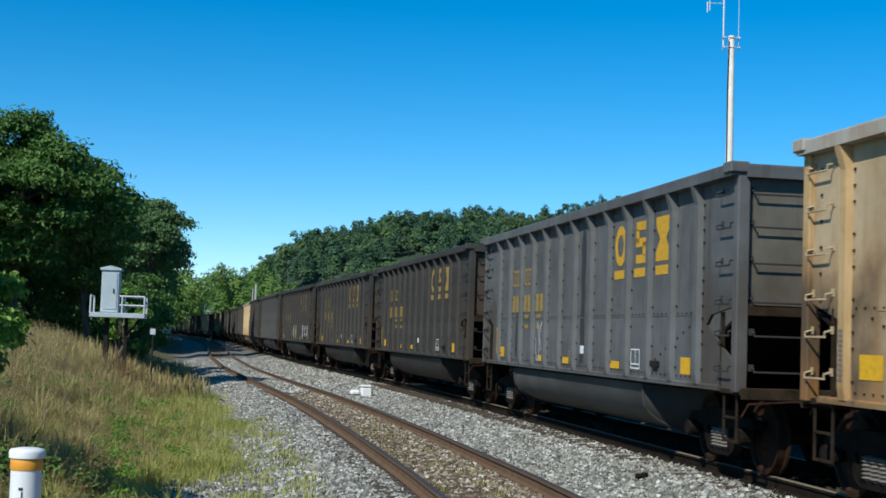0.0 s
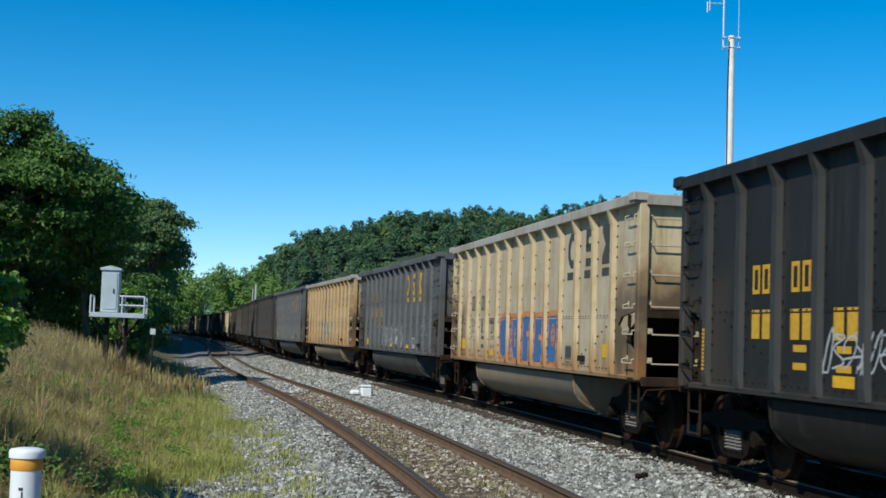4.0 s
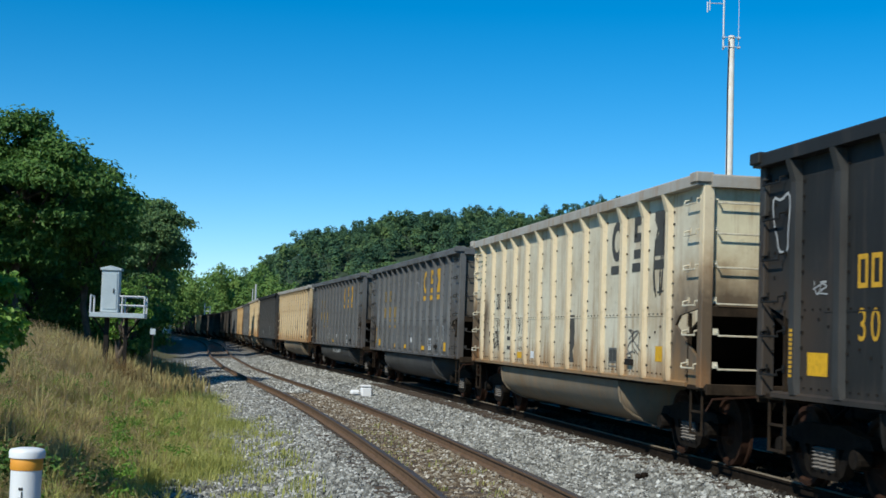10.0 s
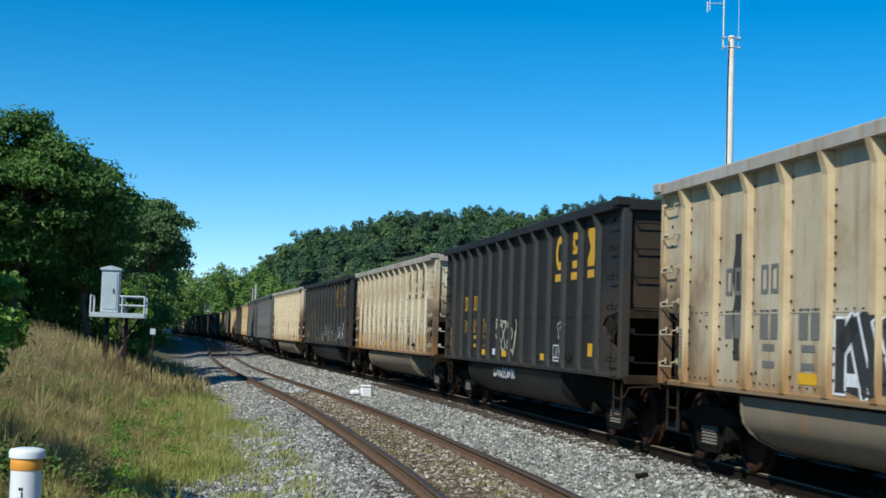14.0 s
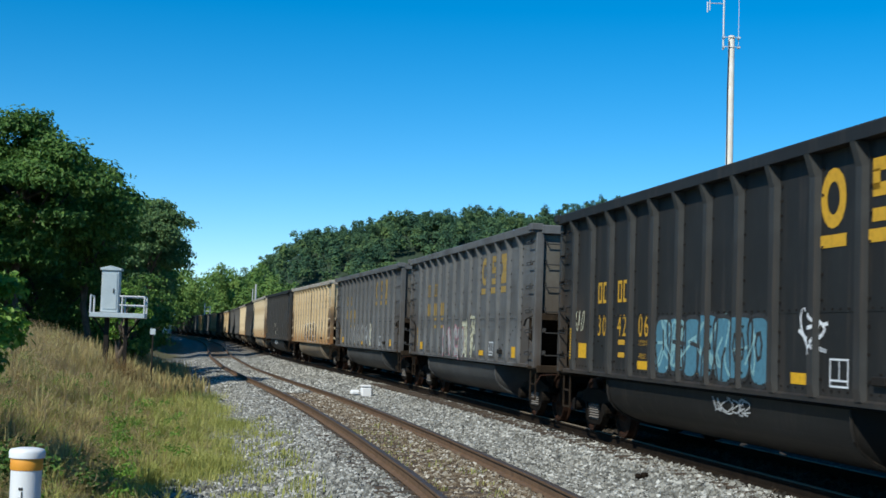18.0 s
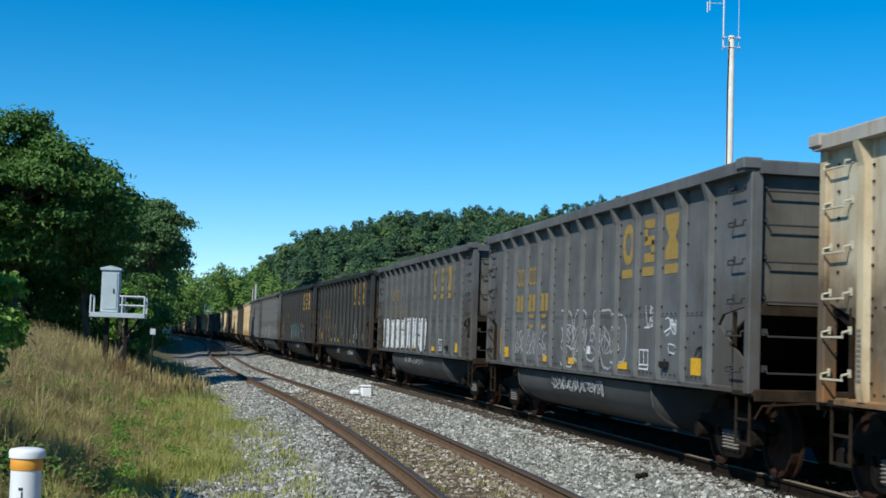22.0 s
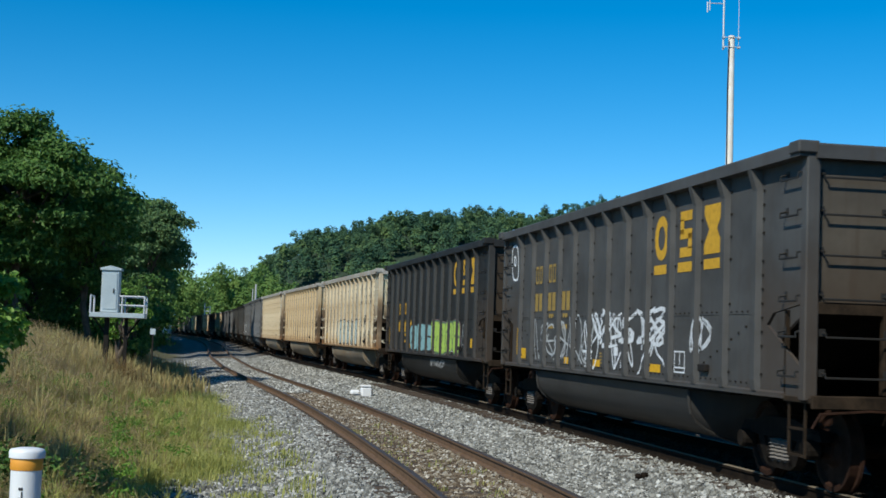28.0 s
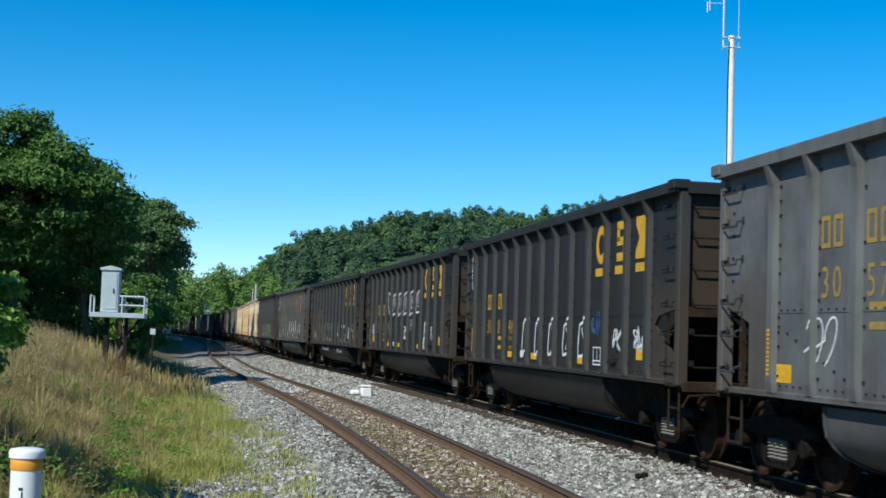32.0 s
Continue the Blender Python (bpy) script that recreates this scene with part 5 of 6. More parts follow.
def tree(label, x, y, z0, z1, rx, ry, clumps, per, leaf, mat, seed, lean=(0, 0), cl=0.34, name="tree"):
    rng = np.random.default_rng(seed)
    g0 = float(ground_z(x, y))
    ob = tagged(new(name), label, "tree")
    ob.matrix_basis = pose(x, y, g0)
    cl_ = crown_clumps(rng, 0, 0, z0 - g0, z1 - g0, rx, ry, clumps, lean, cl)
    geo = Geo()
    limbs(geo, rng, (0, 0, -0.3), (lean[0], lean[1], (z1 - g0) * 0.75), 0.05 + 0.018 * (z1 - g0), [c[:3] for c in cl_[:14]])
    part("trunk", geo.mesh("trunk", BARK), ob)
    c, nn = clump_points(rng, cl_, per)
    part("crown", leaf_cloud("crown", c, nn, leaf, mat, rng), ob)
    return ob


# ---- wooded bank on the left ----
tree("tall broad-leaved tree with dense dark green crown", -16.2, 52, 2.6, 10.2, 4.7, 4.0, 78, 900, 0.19, LEAF, 21, cl=0.25)
tree("broad-leaved tree at the wood's edge beside the grass", -14.1, 55, 2.8, 7.6, 1.9, 2.0, 42, 900, 0.18, LEAF, 22, cl=0.30)
tree("broad-leaved tree leaning toward the track", -20.9, 97, 3.4, 11.5, 3.2, 3.2, 60, 620, 0.25, LEAF_PALE, 23, (0.15, 0), 0.27)
# next two stand behind the main crown, added to shade the undergrowth
tree("tall tree added in the wood to shade the undergrowth", -20.3, 55.5, 2.0, 10.2, 4.2, 4.2, 44, 420, 0.26, LEAF, 26)
tree("hidden broad-leaved tree added in the wood for shade", -18.3, 58.5, 3.0, 8.6, 2.8, 2.8, 36, 420, 0.26, LEAF, 27)
tree("tall tree half hidden at the back of the wood", -20.0, 66, 2.0, 10.5, 4.0, 4.0, 40, 380, 0.26, LEAF, 24)
tree("tall broad-leaved tree with dense dark green crown", -21.0, 47, 1.0, 9.2, 4.0, 4.0, 40, 380, 0.24, LEAF, 25)
for k in range(13):
    y = 116 + 6.6 * k
    tree("dark green tree standing in the dense row along the line", -0.201 * y - 5.2 - 2.0 * (k % 2), y, 1.0, 0.1 * y + 2.6, 4.6, 5.6, 40, 60, 0.7, LEAF, 140 + k)
for k in range(17):
    y = 112 + 13.5 * k + 0.22 * k * k
    h, r = min(37, 0.1 * y + 1.6), min(6.0, 3.8 + 0.35 * k)
    tree("dark green tree in the row that shades the line", -0.201 * y - r * 0.95, y, 1.0, h, r, r * (1.8 if k < 6 else 1.4), 60, 120 if k < 4 else 55, 0.5 if k < 4 else 0.75, LEAF, 40 + k)
for k, (x, y, h, r) in enumerate(((-13.4, 60, 4.2, 1.9), (-15.6, 60, 5.0, 2.4), (-18.6, 62, 5.0, 2.6), (-14.2, 66, 4.6, 2.0), (-17.6, 76, 4.6, 2.4), (-21.6, 86, 4.6, 2.4), (-22.8, 92, 5.0, 2.4), (-12.6, 56, 3.2, 1.4))):
    tree("leafy undergrowth bush at the wood's edge", x, y, -0.1, h, r, r, 24, 420, 0.18, LEAF, 60 + k, name="bush")
tree("bright green sunlit bush at the edge of the grass", -5.26, 14.8, 0.75, 2.72, 0.78, 0.9, 46, 3400, 0.10, LEAF_BRIGHT, 71, cl=0.30, name="bush")
tree("light green sapling behind the cabinet", -9.7, 42.5, 0.6, 3.1, 0.75, 0.6, 14, 1200, 0.11, LEAF_BRIGHT, 72, name="bush")
# trees outside the view, added to throw shade into the wood
for k, (x, y, z0, h, r) in enumerate(((-21.5, 40, 1.5, 12, 3.6), (-24.5, 58, 1.5, 13, 4.0),)):
    tree("unseen tall tree added left of the wood to cast shade", x, y, z0, h, r, r, 48, 420, 0.26, LEAF, 80 + k)


# ---- leafy weeds under the sunlit bush ----
rng = np.random.default_rng(31)
W = [(rng.normal(-4.55, 0.35), rng.uniform(12.6, 15.6), 0.0, 0.2, 0.2, 0.22) for _ in range(34)]
W = [(x, y, float(ground_z(x, y)) + rng.uniform(0.05, 0.4), a, b, c) for x, y, _, a, b, c in W]
c, nn = clump_points(rng, W, 2200)
tagged(new("leafy_weeds", leaf_cloud("leafy_weeds", c, nn, 0.07, LEAF, rng)), "dark green leafy weeds under the bush", "weeds", kind="stuff")


# ---- grass ----
def blades(name, mat, pts, height, label, seed, width=0.012, bend=0.5):
    rng = np.random.default_rng(seed)
    n = len(pts)
    az = rng.random(n) * 6.283
    dirv = np.stack([np.cos(az), np.sin(az), 0 * az], -1)
    side = np.stack([-np.sin(az), np.cos(az), 0 * az], -1)
    h = (height * (0.55 + 0.6 * rng.random(n)))[:, None]
    px_, py_ = pts[:, 0], pts[:, 1]
    lumpy = np.sin(2.3 * px_ + 1.4 * np.sin(1.7 * py_)) * np.sin(1.6 * py_ + 0.8 * px_) + 0.5 * np.sin(5.1 * px_ - 3.3 * py_)
    h = h * (0.85 + 0.28 * lumpy)[:, None]
    b = (bend * rng.random(n))[:, None]
    w = width * (0.7 + 0.7 * rng.random(n))[:, None]
    up = np.array((0, 0, 1.0))
    p0a, p0b = pts - side * w, pts + side * w
    m = pts + up * h * 0.6 + dirv * h * b * 0.25
    t = pts + up * h * (1 - 0.25 * b) + dirv * h * b * 0.8
    v = np.stack([p0a, p0b, m + side * w * 0.8, m - side * w * 0.8, t], 1).reshape(-1, 3)
    i = (np.arange(n) * 5)[:, None]
    f = np.concatenate([i + [0, 1, 2], i + [0, 2, 3], i + [3, 2, 4]])
    return tagged(new(name, fast_mesh(name, v, f, mat)), label, "grass", kind="stuff")


def tufts(rng, n, y0, y1, l0, l1, spread=0.16, per=14, bias=1.0, along=1.0):
    c, left, _ = scatter(rng, n // per, y0, y1, l0, l1, along)
    p = np.repeat(c, per, 0) + np.concatenate([rng.normal(0, spread, (n // per * per, 2)), np.zeros((n // per * per, 1))], 1)
    s = s_of(p[:, 1])
    lf = -(p[:, 0] - line(s)[0]) * np.cos(line(s)[2]) - near_off(s)
    edge = 2.45 + 1.55 * smooth(27, 16, p[:, 1]) + 0.35 * np.sin(p[:, 1] * 0.8)
    p = p[(lf > edge) | (l1 < 4.5)]
    bare = np.sin(1.9 * p[:, 0] + 2 * np.sin(0.8 * p[:, 1])) * np.sin(1.1 * p[:, 1] + 0.7 * p[:, 0])
    p = p[rng.random(len(p)) < np.where(bare < -0.55, 0.25, 1.0)]
    p[:, 2] = ground_z(p[:, 0], p[:, 1]) - 0.02
    return p


DEAD_WEED = leaf_mat("dead_weed", [(0.1, (0.10, 0.062, 0.028)), (0.5, (0.24, 0.155, 0.07)), (0.9, (0.40, 0.29, 0.14))], 0.8, 0.3, 0.8, 0.5)
rng = np.random.default_rng(77)
A = tufts(rng, 130000, 12.5, 46, 3.4, 13.0, 0.25, 22, along=1.3)
blades("dry_grass", GRASS_DRY, A, 0.30 + 0.42 * smooth(3.8, 7.5, -(A[:, 0] - line(s_of(A[:, 1]))[0]) - 4.3), "tall dry straw-coloured grass on the bank", 1, 0.0045, 1.5)
B = tufts(rng, 120000, 13.5, 48, 2.5, 10.5, 0.28, 30, along=1.2)
blades("green_grass", GRASS_GREEN, B, 0.18 + 0.34 * rng.random(len(B)) ** 2, "yellow-green weedy grass at the ballast edge", 2, 0.0045, 1.5)
C = tufts(rng, 4200, 12.5, 34, 1.9, 4.2, 0.13, 20)
blades("weeds", GRASS_GREEN, C, np.full(len(C), 0.20), "low weeds growing through the ballast", 3, 0.009, 0.9)
D = tufts(rng, 26000, 46, 80, 3.2, 14.0, 0.4, 14)
blades("far_grass", GRASS_DRY, D, np.full(len(D), 0.75), "dry brown grass below the wood", 4, 0.022, 0.6)
E_ = tufts(rng, 9000, 14, 38, 5.5, 12, 0.5, 12)
blades("dead_stalks", SEED_HEAD, E_, 0.55 + 0.55 * rng.random(len(E_)), "thin dead brown weed stalks", 5, 0.0035, 1.6)
def bunches(n, y0, y1, l0, l1, per, spread):
    c, _, _ = scatter(rng, n, y0, y1, l0, l1, 1.25)
    p = np.repeat(c, per, 0)
    p[:, :2] += rng.normal(0, spread, (len(p), 2))
    p[:, 2] = ground_z(p[:, 0], p[:, 1]) - 0.02
    tall = np.repeat(0.55 + 0.55 * rng.random(n), per)
    return p, tall


for name, mat, n, l0, l1, h, label in (("straw_bunches", GRASS_DRY, 420, 4.6, 11.5, 0.85, "tall arching bunches of straw-coloured grass"), ("green_bunches", GRASS_GREEN, 260, 3.4, 7.5, 0.60, "arching bunches of yellow-green grass")):
    p, tall = bunches(n, 13.5, 44, l0, l1, 70, 0.045)
    blades(name, mat, p, h * tall, label, len(name), 0.0065, 1.7)
# a thick stand of tall grass in front of the cabinet
p = np.stack([rng.uniform(-11.4, -7.7, 9000), rng.uniform(31.5, 38.5, 9000), np.zeros(9000)], -1)
p[:, 2] = ground_z(p[:, 0], p[:, 1]) - 0.02
blades("tall_grass_stand", GRASS_DRY, p, 0.55 + 0.45 * rng.random(len(p)), "tall dry grass standing thick before the cabinet", 21, 0.007, 1.2)
# airy seed heads floating over the tall grass
H = tufts(rng, 70000, 13, 44, 4.2, 12.5, 0.10, 34, along=1.25)
lean = rng.normal(0, 0.05, (len(H), 2))
H[:, 2] += (0.30 + 0.45 * smooth(4.5, 8.0, -(H[:, 0] - line(s_of(H[:, 1]))[0]) - 4.3)) * (0.55 + 0.75 * rng.random(len(H)))
H[:, :2] += lean
tagged(new("grass_seed_heads", leaf_cloud("grass_seed_heads", H, np.tile((0.0, -0.3, 0.4), (len(H), 1)), 0.045, SEED_HEAD, rng, -1.2, 0.22, 0.9)), "hazy red-brown seed heads of the tall grass", "grass", kind="stuff")
# clumps standing out on the ballast edge, and leafy weeds low on the bank
K = np.concatenate([np.stack([rng.normal(x, a, n), rng.normal(y, b, n), np.zeros(n)], -1) for x, y, a, b, n in ((-3.55, 20.6, 0.30, 1.0, 4200), (-4.6, 30.5, 0.22, 0.8, 1300), (-3.9, 17.6, 0.22, 0.6, 1300))])
K[:, 2] = ground_z(K[:, 0], K[:, 1]) - 0.02
blades("edge_clumps", GRASS_GREEN, K, 0.16 + 0.26 * rng.random(len(K)) ** 1.5, "green and straw clumps of grass in the ballast", 12, 0.0045, 1.5)
Q = tufts(rng, 8000, 12.5, 34, 4.0, 9.5, 0.5, 40)
W = [(x, y, z + rng.uniform(0.10, 0.45), 0.17, 0.17, 0.15) for x, y, z in Q[::28]]
c, nn = clump_points(rng, W, 2600)
tagged(new("broad_weeds", leaf_cloud("broad_weeds", c, nn, 0.06, LEAF_BRIGHT, rng, 0.2, 0.4)), "leafy green weeds among the dry grass", "weeds", kind="stuff")
M = np.stack([rng.normal(-8.75, 0.42, 6000), rng.normal(38.3, 0.9, 6000), np.zeros(6000)], -1)
M[:, 2] = ground_z(M[:, 0], M[:, 1]) - 0.02
blades("dead_weed_mound", DEAD_WEED, M, 0.45 + 0.45 * rng.random(len(M)), "rusty brown dead weeds in a mound beside the cabinet", 9, 0.008, 1.2)
G = tufts(rng, 60000, 13, 44, 3.6, 11.5, 0.3, 16, along=1.3)
blades("matted_grass", GRASS_DRY, G, 0.22 + 0.2 * rng.random(len(G)), "matted bent-over dry grass", 10, 0.005, 2.6)
F = tufts(rng, 700, 13, 30, -0.5, 0.5, 0.08, 14)
blades("track_weeds", GRASS_GREEN, F, np.full(len(F), 0.14), "small green weeds between the rails", 6, 0.007, 0.9)


# ---- distance: wooded ridge and valley trees ----
RIDGE_X = [-420, -130, -104, -93, -83, -76, -62, -50, -38, -22, 0, 20, 40, 60, 80, 110, 160, 260, 420]
RIDGE_Z = [12, 17, 21, 28, 38, 45, 53, 54, 56, 62, 62, 64, 62, 67, 71, 75, 78, 74, 50]


def build_ridge():
    rng = np.random.default_rng(5)
    xs, ys = np.arange(-420, 421, 12.0), np.arange(520, 1000, 14.0)
    gx, gy = np.meshgrid(xs, ys)
    crest = np.interp(gx, RIDGE_X, RIDGE_Z) - 6.5
    gz = 2.0 + crest * smooth(525, 680, gy) * (1 - 0.35 * smooth(760, 1000, gy))
    n = len(xs)
    idx = np.arange(len(ys) * n).reshape(len(ys), n)
    fc = np.stack([idx[:-1, :-1], idx[:-1, 1:], idx[1:, 1:], idx[1:, :-1]], -1).reshape(-1, 4)
    hill = new("hill", fast_mesh("hill", np.stack([gx, gy, gz], -1).reshape(-1, 3), fc, plain("forest_floor", (0.018, 0.036, 0.020), (0.035, 0.060, 0.032), 0.05, 0.95), True))
    tagged(hill, "long hill behind the railway covered in woods", "hill", kind="structure")
    k = 1500
    tx = rng.uniform(-190, 200, k)
    ty = 528 + 185 * rng.random(k) ** 0.8
    tz = 2.0 + (np.interp(tx, RIDGE_X, RIDGE_Z) - 9) * smooth(525, 680, ty)
    clumps = []
    for x, y, z in zip(tx, ty, tz):
        h, r = rng.uniform(6, 14), rng.uniform(2.6, 5.4)
        clumps.append((x, y, z + h * 0.5, r * 0.85, r * 0.85, h * 0.45))
        for _ in range(4):
            q = rng.uniform(0.32, 0.5)
            clumps.append((x + rng.normal(0, r * 0.5), y + rng.normal(0, r * 0.5), z + h * rng.uniform(0.45, 0.95), r * q, r * q, h * 0.42 * q))
    for ex, ez in ((-38, 57), (-22, 63), (31, 63), (59, 72), (71, 70), (90, 74)):
        for _ in range(5):
            clumps.append((ex + rng.normal(0, 1.6), 668 + rng.normal(0, 2), ez - rng.uniform(0, 5), 2.0, 2.0, 1.6))
    c, nn = clump_points(rng, clumps, 15, 0.80, 0.28)
    tagged(new("hill_woods", leaf_cloud("hill_woods", c, nn, 0.95, LEAF_FAR, rng, 0.1, 0.75, 0.25)), "dense green broad-leaved woods covering the ridge", "woods", kind="stuff")
    c2 = []
    for _ in range(190):
        x, y = rng.uniform(-150, 60), rng.uniform(420, 505)
        h, r = rng.uniform(16, 24) if x < -55 else rng.uniform(11, 20), rng.uniform(3.5, 6)
        g0 = 2.2
        for _ in range(5):
            c2.append((x + rng.normal(0, r * 0.5), y + rng.normal(0, r * 0.5), g0 + h * rng.uniform(0.25, 0.85), r * 0.62, r * 0.62, h * 0.2))
    c, nn = clump_points(rng, c2, 20, 0.80, 0.28)
    tagged(new("valley_woods", leaf_cloud("valley_woods", c, nn, 0.75, LEAF_LOW, rng, 0.1, 0.8, 0.25)), "lighter green trees on the valley floor beyond the train", "woods", kind="stuff")


build_ridge()


# ---- antenna pole beyond the train ----
def antenna_pole():
    at = (14.55, 70.0)
    g0 = float(ground_z(*at))
    ob = tagged(new("antenna_pole"), "tall chalky white pole with radio antennas on top", "antenna pole")
    ob.matrix_basis = pose(*at, g0)
    top = 18.0 - g0
    g = Geo().lathe([(0.30, -0.5), (0.27, 5), (0.20, top - 8), (0.165, top - 0.02), (0.14, top), (0.0, top)], "z", 16)
    part("shaft", g.mesh("shaft", POLE_PAINT, False), ob)
    c = Geo().tube([(-0.17, -0.16, 0), (-0.18, -0.16, 9), (-0.20, -0.16, top - 3), (-0.16, -0.17, top - 0.3)], 0.03, 6)
    part("cable", c.mesh("cable", BLACK_CABLE), ob, "black cable")
    m = Geo().tube([(-0.42, 0, top - 0.75), (-0.42, 0, top + 5.5)], 0.05, 8)
    part("antenna_mast", m.mesh("antenna_mast", GALV_RAIL), ob)
    m = Geo().tube([(0.36, 0, top - 0.5), (0.36, 0, top + 4.5)], 0.016, 6)
    part("whip_antenna", m.mesh("whip_antenna", GALV_RAIL), ob)
    d = Geo().tube([(-0.42, 0, top + 1.68), (-1.30, 0, top + 1.68)], 0.025, 6).tube([(-1.27, 0, top + 1.75), (-1.27, 0, top + 1.2)], 0.04, 6)
    d.tube([(-1.15, 0, top + 1.85), (-1.15, 0, top + 1.3)], 0.03, 6)
    part("side_antenna", d.mesh("side_antenna", GALV_RAIL), ob)
    for z in (-0.12, -0.62):
        b = Geo().tube([(-0.5, -0.18, top + z), (0.45, -0.18, top + z)], 0.022, 6).box(-0.47, -0.37, -0.2, 0.05, top + z - 0.05, top + z + 0.05).box(0.30, 0.42, -0.2, 0.05, top + z - 0.05, top + z + 0.05)
        part("bracket", b.mesh("bracket", GALV_RAIL), ob)


antenna_pole()


# ---- signal cabinet on its raised platform ----
def cabinet():
    y = 40.0
    gx = -9.7
    g0 = float(ground_z(gx, y))
    ob = tagged(new("signal_cabinet"), "galvanised signal equipment cabinet with peaked lid on a raised platform", "signal cabinet")
    ob.matrix_basis = pose(gx, y, 0, 0, 0, 8)
    zb = 2.15
    part("cabinet_body", Geo().box(-0.18, 0.32, -0.3, 0.3, zb + 0.05, zb + 1.27, 0.015).mesh("cabinet_body", STEEL_GALV), ob)
    lid = Geo().plate([(-0.23, zb + 1.27), (0.37, zb + 1.27), (0.37, zb + 1.33), (0.07, zb + 1.40), (-0.23, zb + 1.33)], "y", -0.35, 0.35)
    part("lid", lid.mesh("lid", STEEL_GALV), ob)
    part("cabinet_door", Geo().box(-0.13, 0.27, -0.325, -0.303, zb + 0.14, zb + 1.18, 0.008).mesh("cabinet_door", STEEL_GALV), ob)
    part("door_handle", Geo().box(0.16, 0.19, -0.36, -0.325, zb + 0.6, zb + 0.74, 0.006).mesh("door_handle", BOLT), ob)
    part("deck", Geo().box(-0.46, 1.10, -0.5, 0.5, zb - 0.10, zb + 0.04, 0.01).mesh("deck", STEEL_GALV), ob)
    for x0, x1 in ((-0.44, -0.44), (0.45, 0.45), (1.08, 1.08)):
        for yy in (-0.47, 0.47):
            part("rail_post", Geo().tube([(x0, yy, zb), (x0, yy, zb + 0.52)], 0.028, 6).mesh("rail_post", GALV_RAIL), ob)
    for z in (zb + 0.52, zb + 0.26):
        r = Geo().tube([(0.36, -0.47, z), (1.08, -0.47, z)], 0.026, 6)
        part("handrail", r.mesh("handrail", GALV_RAIL), ob)
        r = Geo().tube([(0.36, 0.47, z), (1.08, 0.47, z)], 0.024, 6).tube([(1.08, -0.47, z), (1.08, 0.47, z)], 0.024, 6)
        part("handrail", r.mesh("handrail", GALV_RAIL), ob)
    r = Geo().tube([(-0.44, -0.47, zb + 0.52), (-0.44, 0.47, zb + 0.52)], 0.022, 6)
    part("handrail", r.mesh("handrail", GALV_RAIL), ob)
    part("pedestal", Geo().box(-0.07, 0.07, -0.07, 0.07, g0 - 0.3, zb - 0.08, 0.01).mesh("pedestal", BOLT), ob)
    part("pedestal", Geo().box(0.5, 0.6, -0.07, 0.07, g0 - 0.3, zb - 0.08, 0.01).mesh("pedestal", BOLT), ob)
    part("brace", Geo().tube([(-0.40, 0, zb - 0.1), (0, 0, zb - 0.6)], 0.03, 6).tube([(0.95, 0, zb - 0.1), (0.55, 0, zb - 0.65)], 0.03, 6).mesh("brace", BOLT), ob)


cabinet()


# ---- small things by the line ----
def marker_post():
    ob = tagged(new("marker_post"), "white plastic cable marker post with an orange band and domed cap", "marker post")
    x, y = -1.24, 4.2
    g0 = float(ground_z(x, y))
    ob.matrix_basis = pose(x, y, 0)
    zt = 1.225
    part("tube", Geo().lathe([(0.046, g0 - 0.4), (0.046, zt - 0.02)], "z", 28).mesh("tube", WHITE_PLASTIC, True), ob)
    part("cap", Geo().lathe([(0.053, zt - 0.026), (0.054, zt - 0.008), (0.050, zt), (0.03, zt + 0.004), (0.0, zt + 0.005)], "z", 28).mesh("cap", WHITE_PLASTIC, True), ob)
    part("band", Geo().lathe([(0.0475, zt - 0.062), (0.0485, zt - 0.060), (0.0485, zt - 0.028), (0.0475, zt - 0.026)], "z", 28).mesh("band", ORANGE_BAND, True), ob)
    g = Geo()
    for a, z0, z1, w in ((-86, zt - 0.150, zt - 0.125, 0.004), (-96, zt - 0.148, zt - 0.142, 0.004), (-91, zt - 0.120, zt - 0.112, 0.012), (-91, zt - 0.19, zt - 0.155, 0.009), (-100, zt - 0.19, zt - 0.16, 0.004)):
        t = radians(a)
        cx, cy = 0.0468 * math.cos(t), 0.0468 * math.sin(t)
        g.box(cx - w / 2, cx + w / 2, cy - 0.001, cy + 0.004, z0, z1)
    part("pictogram", g.mesh("pictogram", INK), ob)


marker_post()


def switch_box():
    x, y = -2.42, 43.4
    g0 = float(ground_z(x, y))
    ob = tagged(new("junction_box"), "white painted cast junction box on the ballast", "junction box")
    ob.matrix_basis = pose(x, y, g0 - 0.03, 0, 0, 12)
    part("box_body", Geo().box(-0.02, 0.34, -0.16, 0.16, 0.0, 0.33, 0.05).mesh("box_body", WHITE_PLASTIC), ob)
    part("box_lid", Geo().box(-0.02, 0.30, -0.17, 0.17, 0.33, 0.40, 0.02).mesh("box_lid", WHITE_PLASTIC), ob)
    part("motor_housing", Geo().box(-0.36, -0.04, -0.13, 0.13, 0.06, 0.24, 0.06).mesh("motor_housing", WHITE_PLASTIC), ob)
    part("base_plate", Geo().box(-0.46, 0.2, -0.2, 0.2, -0.04, 0.05, 0.01).mesh("base_plate", BOLT), ob)


switch_box()


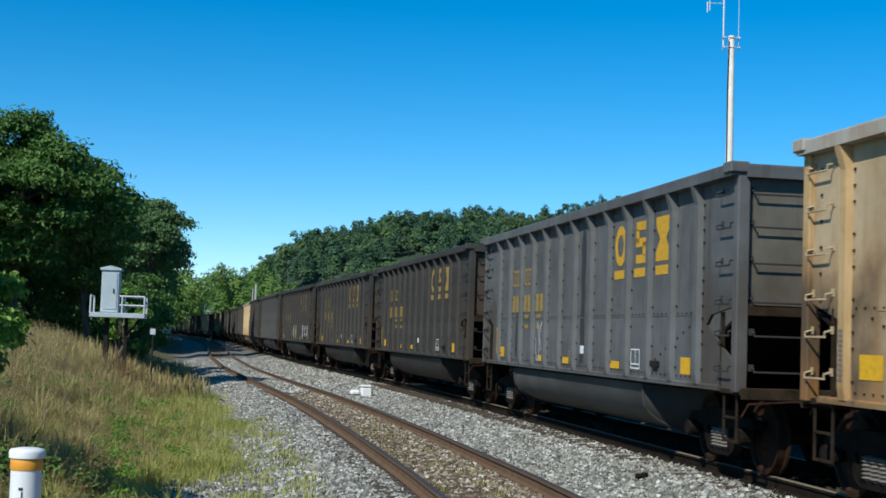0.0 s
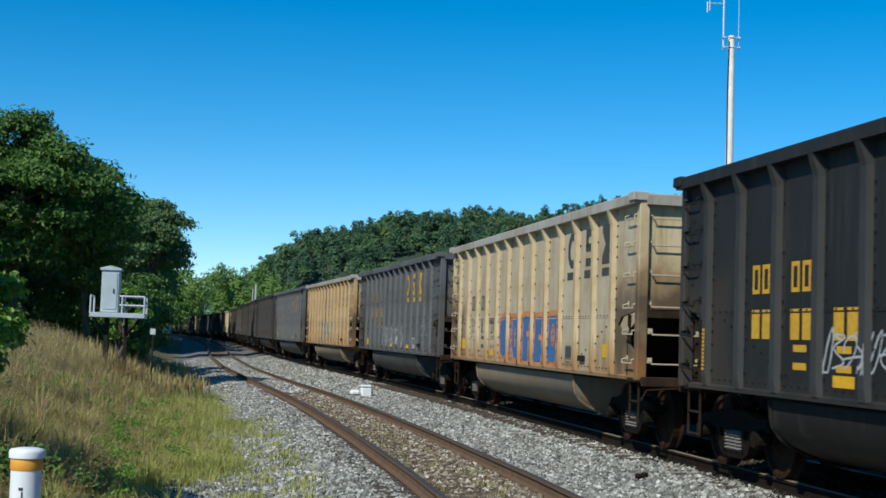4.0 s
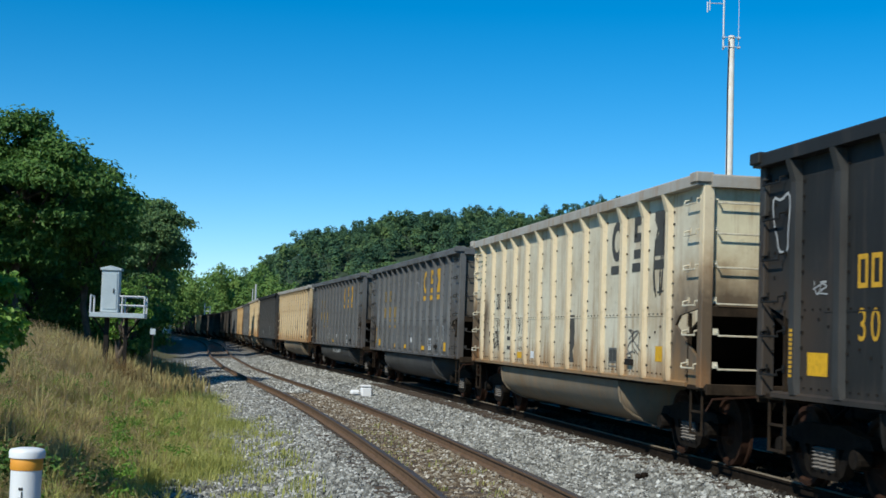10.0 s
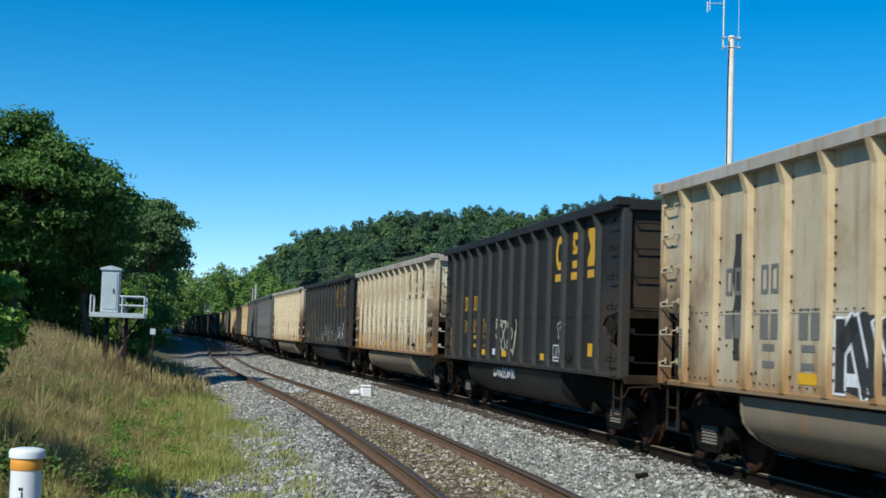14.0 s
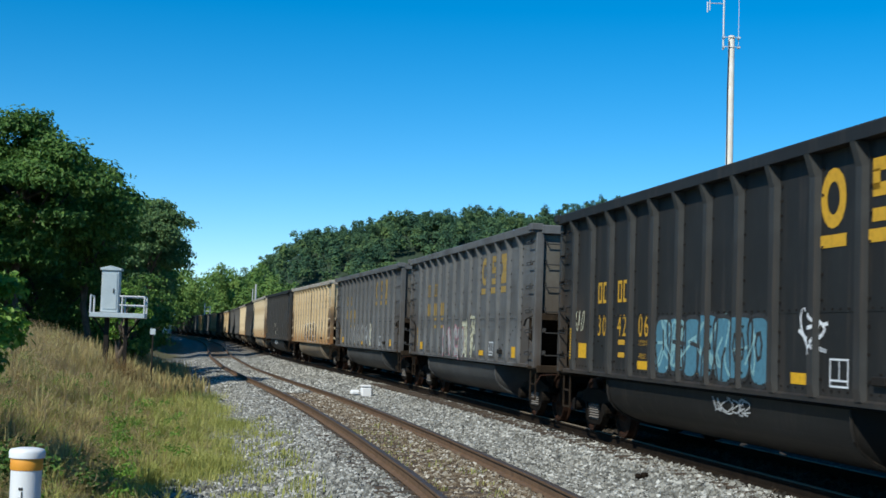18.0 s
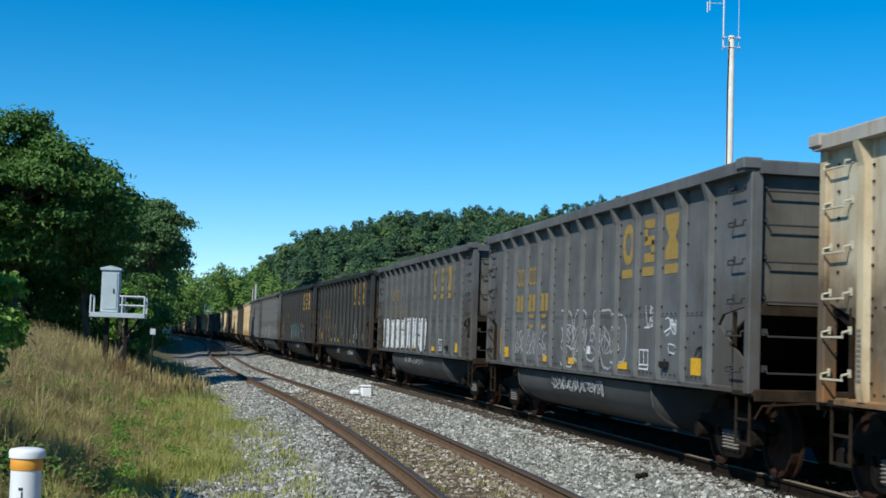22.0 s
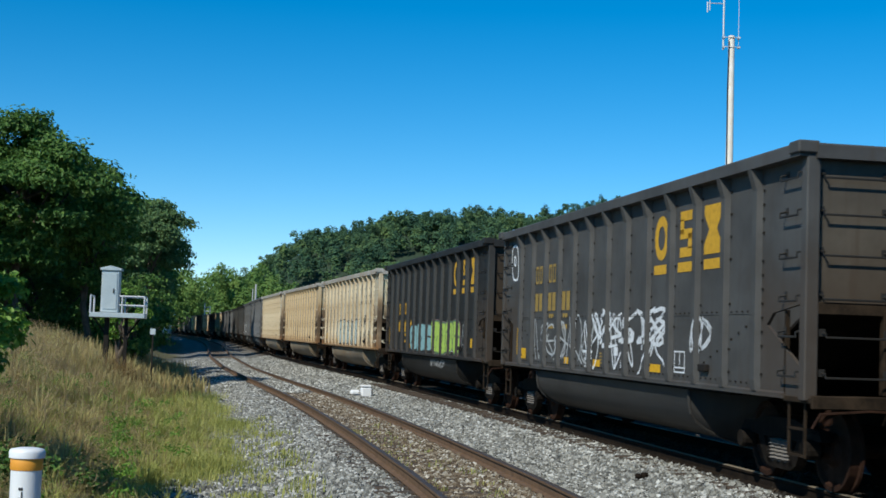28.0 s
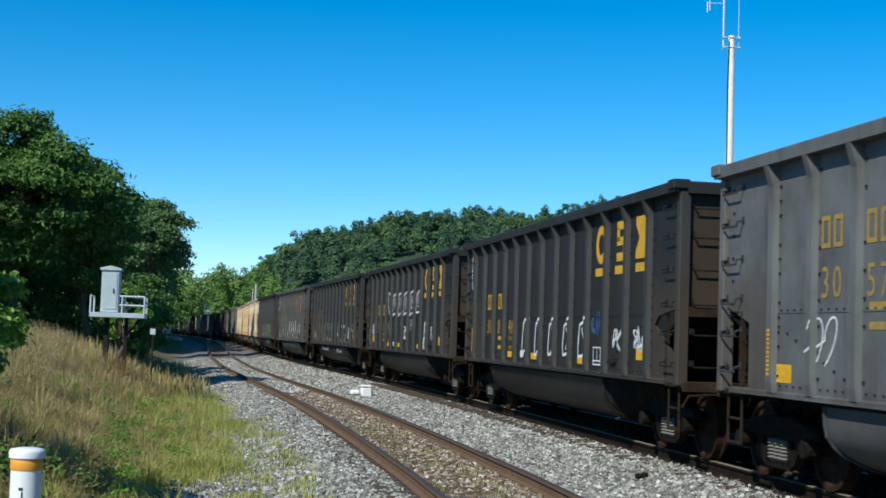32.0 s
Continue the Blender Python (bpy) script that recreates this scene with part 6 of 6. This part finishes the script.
def far_pole(x, y, top, label, arm, r=0.10):
    g0 = float(ground_z(x, y))
    h = top - g0
    ob = tagged(new("utility_pole"), label, "utility pole")
    ob.matrix_basis = pose(x, y, g0)
    part("shaft", Geo().lathe([(r * 1.2, -0.4), (r, h), (0, h)], "z", 10).mesh("shaft", GALV_RAIL), ob)
    for z in arm:
        part("crossarm", Geo().box(0, 1.0, -0.06, 0.06, h - z - 0.1, h - z + 0.1).mesh("crossarm", GALV_RAIL), ob)


far_pole(-20.30, 150.0, 7.5, "slender pale steel pole standing behind the train", ())
far_pole(-20.62, 150.0, 7.0, "slender dull steel pole standing behind the train", (), 0.05)
far_pole(-51.6, 300.0, 8.9, "slender pale steel pole with crossarms beyond the curve", (0.9, 1.7), 0.11)
far_pole(-50.4, 300.0, 8.3, "slender pale steel pole beyond the curve", (), 0.11)


def far_shed():
    x, y = -66.9, 338.0
    g0 = float(ground_z(x, y))
    ob = tagged(new("shed"), "small white shed with a pale gabled roof far along the line", "shed")
    ob.matrix_basis = pose(x, y, g0)
    h = 7.4 - g0
    part("wall", Geo().box(-1.2, 1.2, -1.5, 1.5, -0.3, h - 0.7).mesh("wall", WHITE_PLASTIC), ob)
    part("roof", Geo().plate([(-1.5, h - 0.75), (1.5, h - 0.75), (1.5, h - 0.65), (0, h), (-1.5, h - 0.65)], "y", -1.8, 1.8).mesh("roof", WHITE_PLASTIC), ob)


far_shed()


def small_sign():
    x, y = -9.6, 46.0
    g0 = float(ground_z(x, y))
    ob = tagged(new("small_sign"), "small grey sign plate on a thin post in the grass", "sign")
    ob.matrix_basis = pose(x, y, g0)
    zp = 1.80 - g0
    part("post", Geo().box(-0.025, 0.025, -0.02, 0.02, -0.3, zp - 0.02).mesh("post", BOLT), ob)
    part("plate", Geo().box(-0.09, 0.09, -0.04, -0.022, zp - 0.2, zp, 0.005).mesh("plate", STEEL_GALV), ob)


small_sign()


def coal_lump():
    x, y = 2.8, 18.8
    ob = tagged(new("coal_lump"), "black lump of spilled coal on the pale ballast", "coal")
    ob.matrix_basis = pose(x, y, float(ground_z(x, y)) + 0.03, 8, 5, 40)
    g = Geo().box(-0.11, 0.10, -0.05, 0.05, -0.03, 0.04, 0.025).box(-0.03, 0.07, -0.07, 0.02, -0.02, 0.065, 0.02)
    part("lump", g.mesh("lump", SHADE_RAIL_COAL), ob)


coal_lump()


# ---- everything that moves ----
def motions():
    times = [k * 0.5 for k in range(65)]
    for n, car in CARS.items():
        walk(car, [(t, car_pose(n, t)) for t in times])
    done = {}
    for w, x, sg in WHEELS:
        key = (x, sg)
        if key not in done:
            rows = []
            for k in range(961):
                t = k / 30
                rows.append((t, pose(x, 0, 0.457) @ Matrix.Rotation(sg * travel(t) / 0.457, 4, "Y")))
            walk(w, rows)
            done[key] = w
        else:
            src = done[key].animation_data
            w.rotation_mode = "QUATERNION"
            ad = w.animation_data_create()
            ad.action = src.action
            ad.action_slot = src.action_slot


motions()
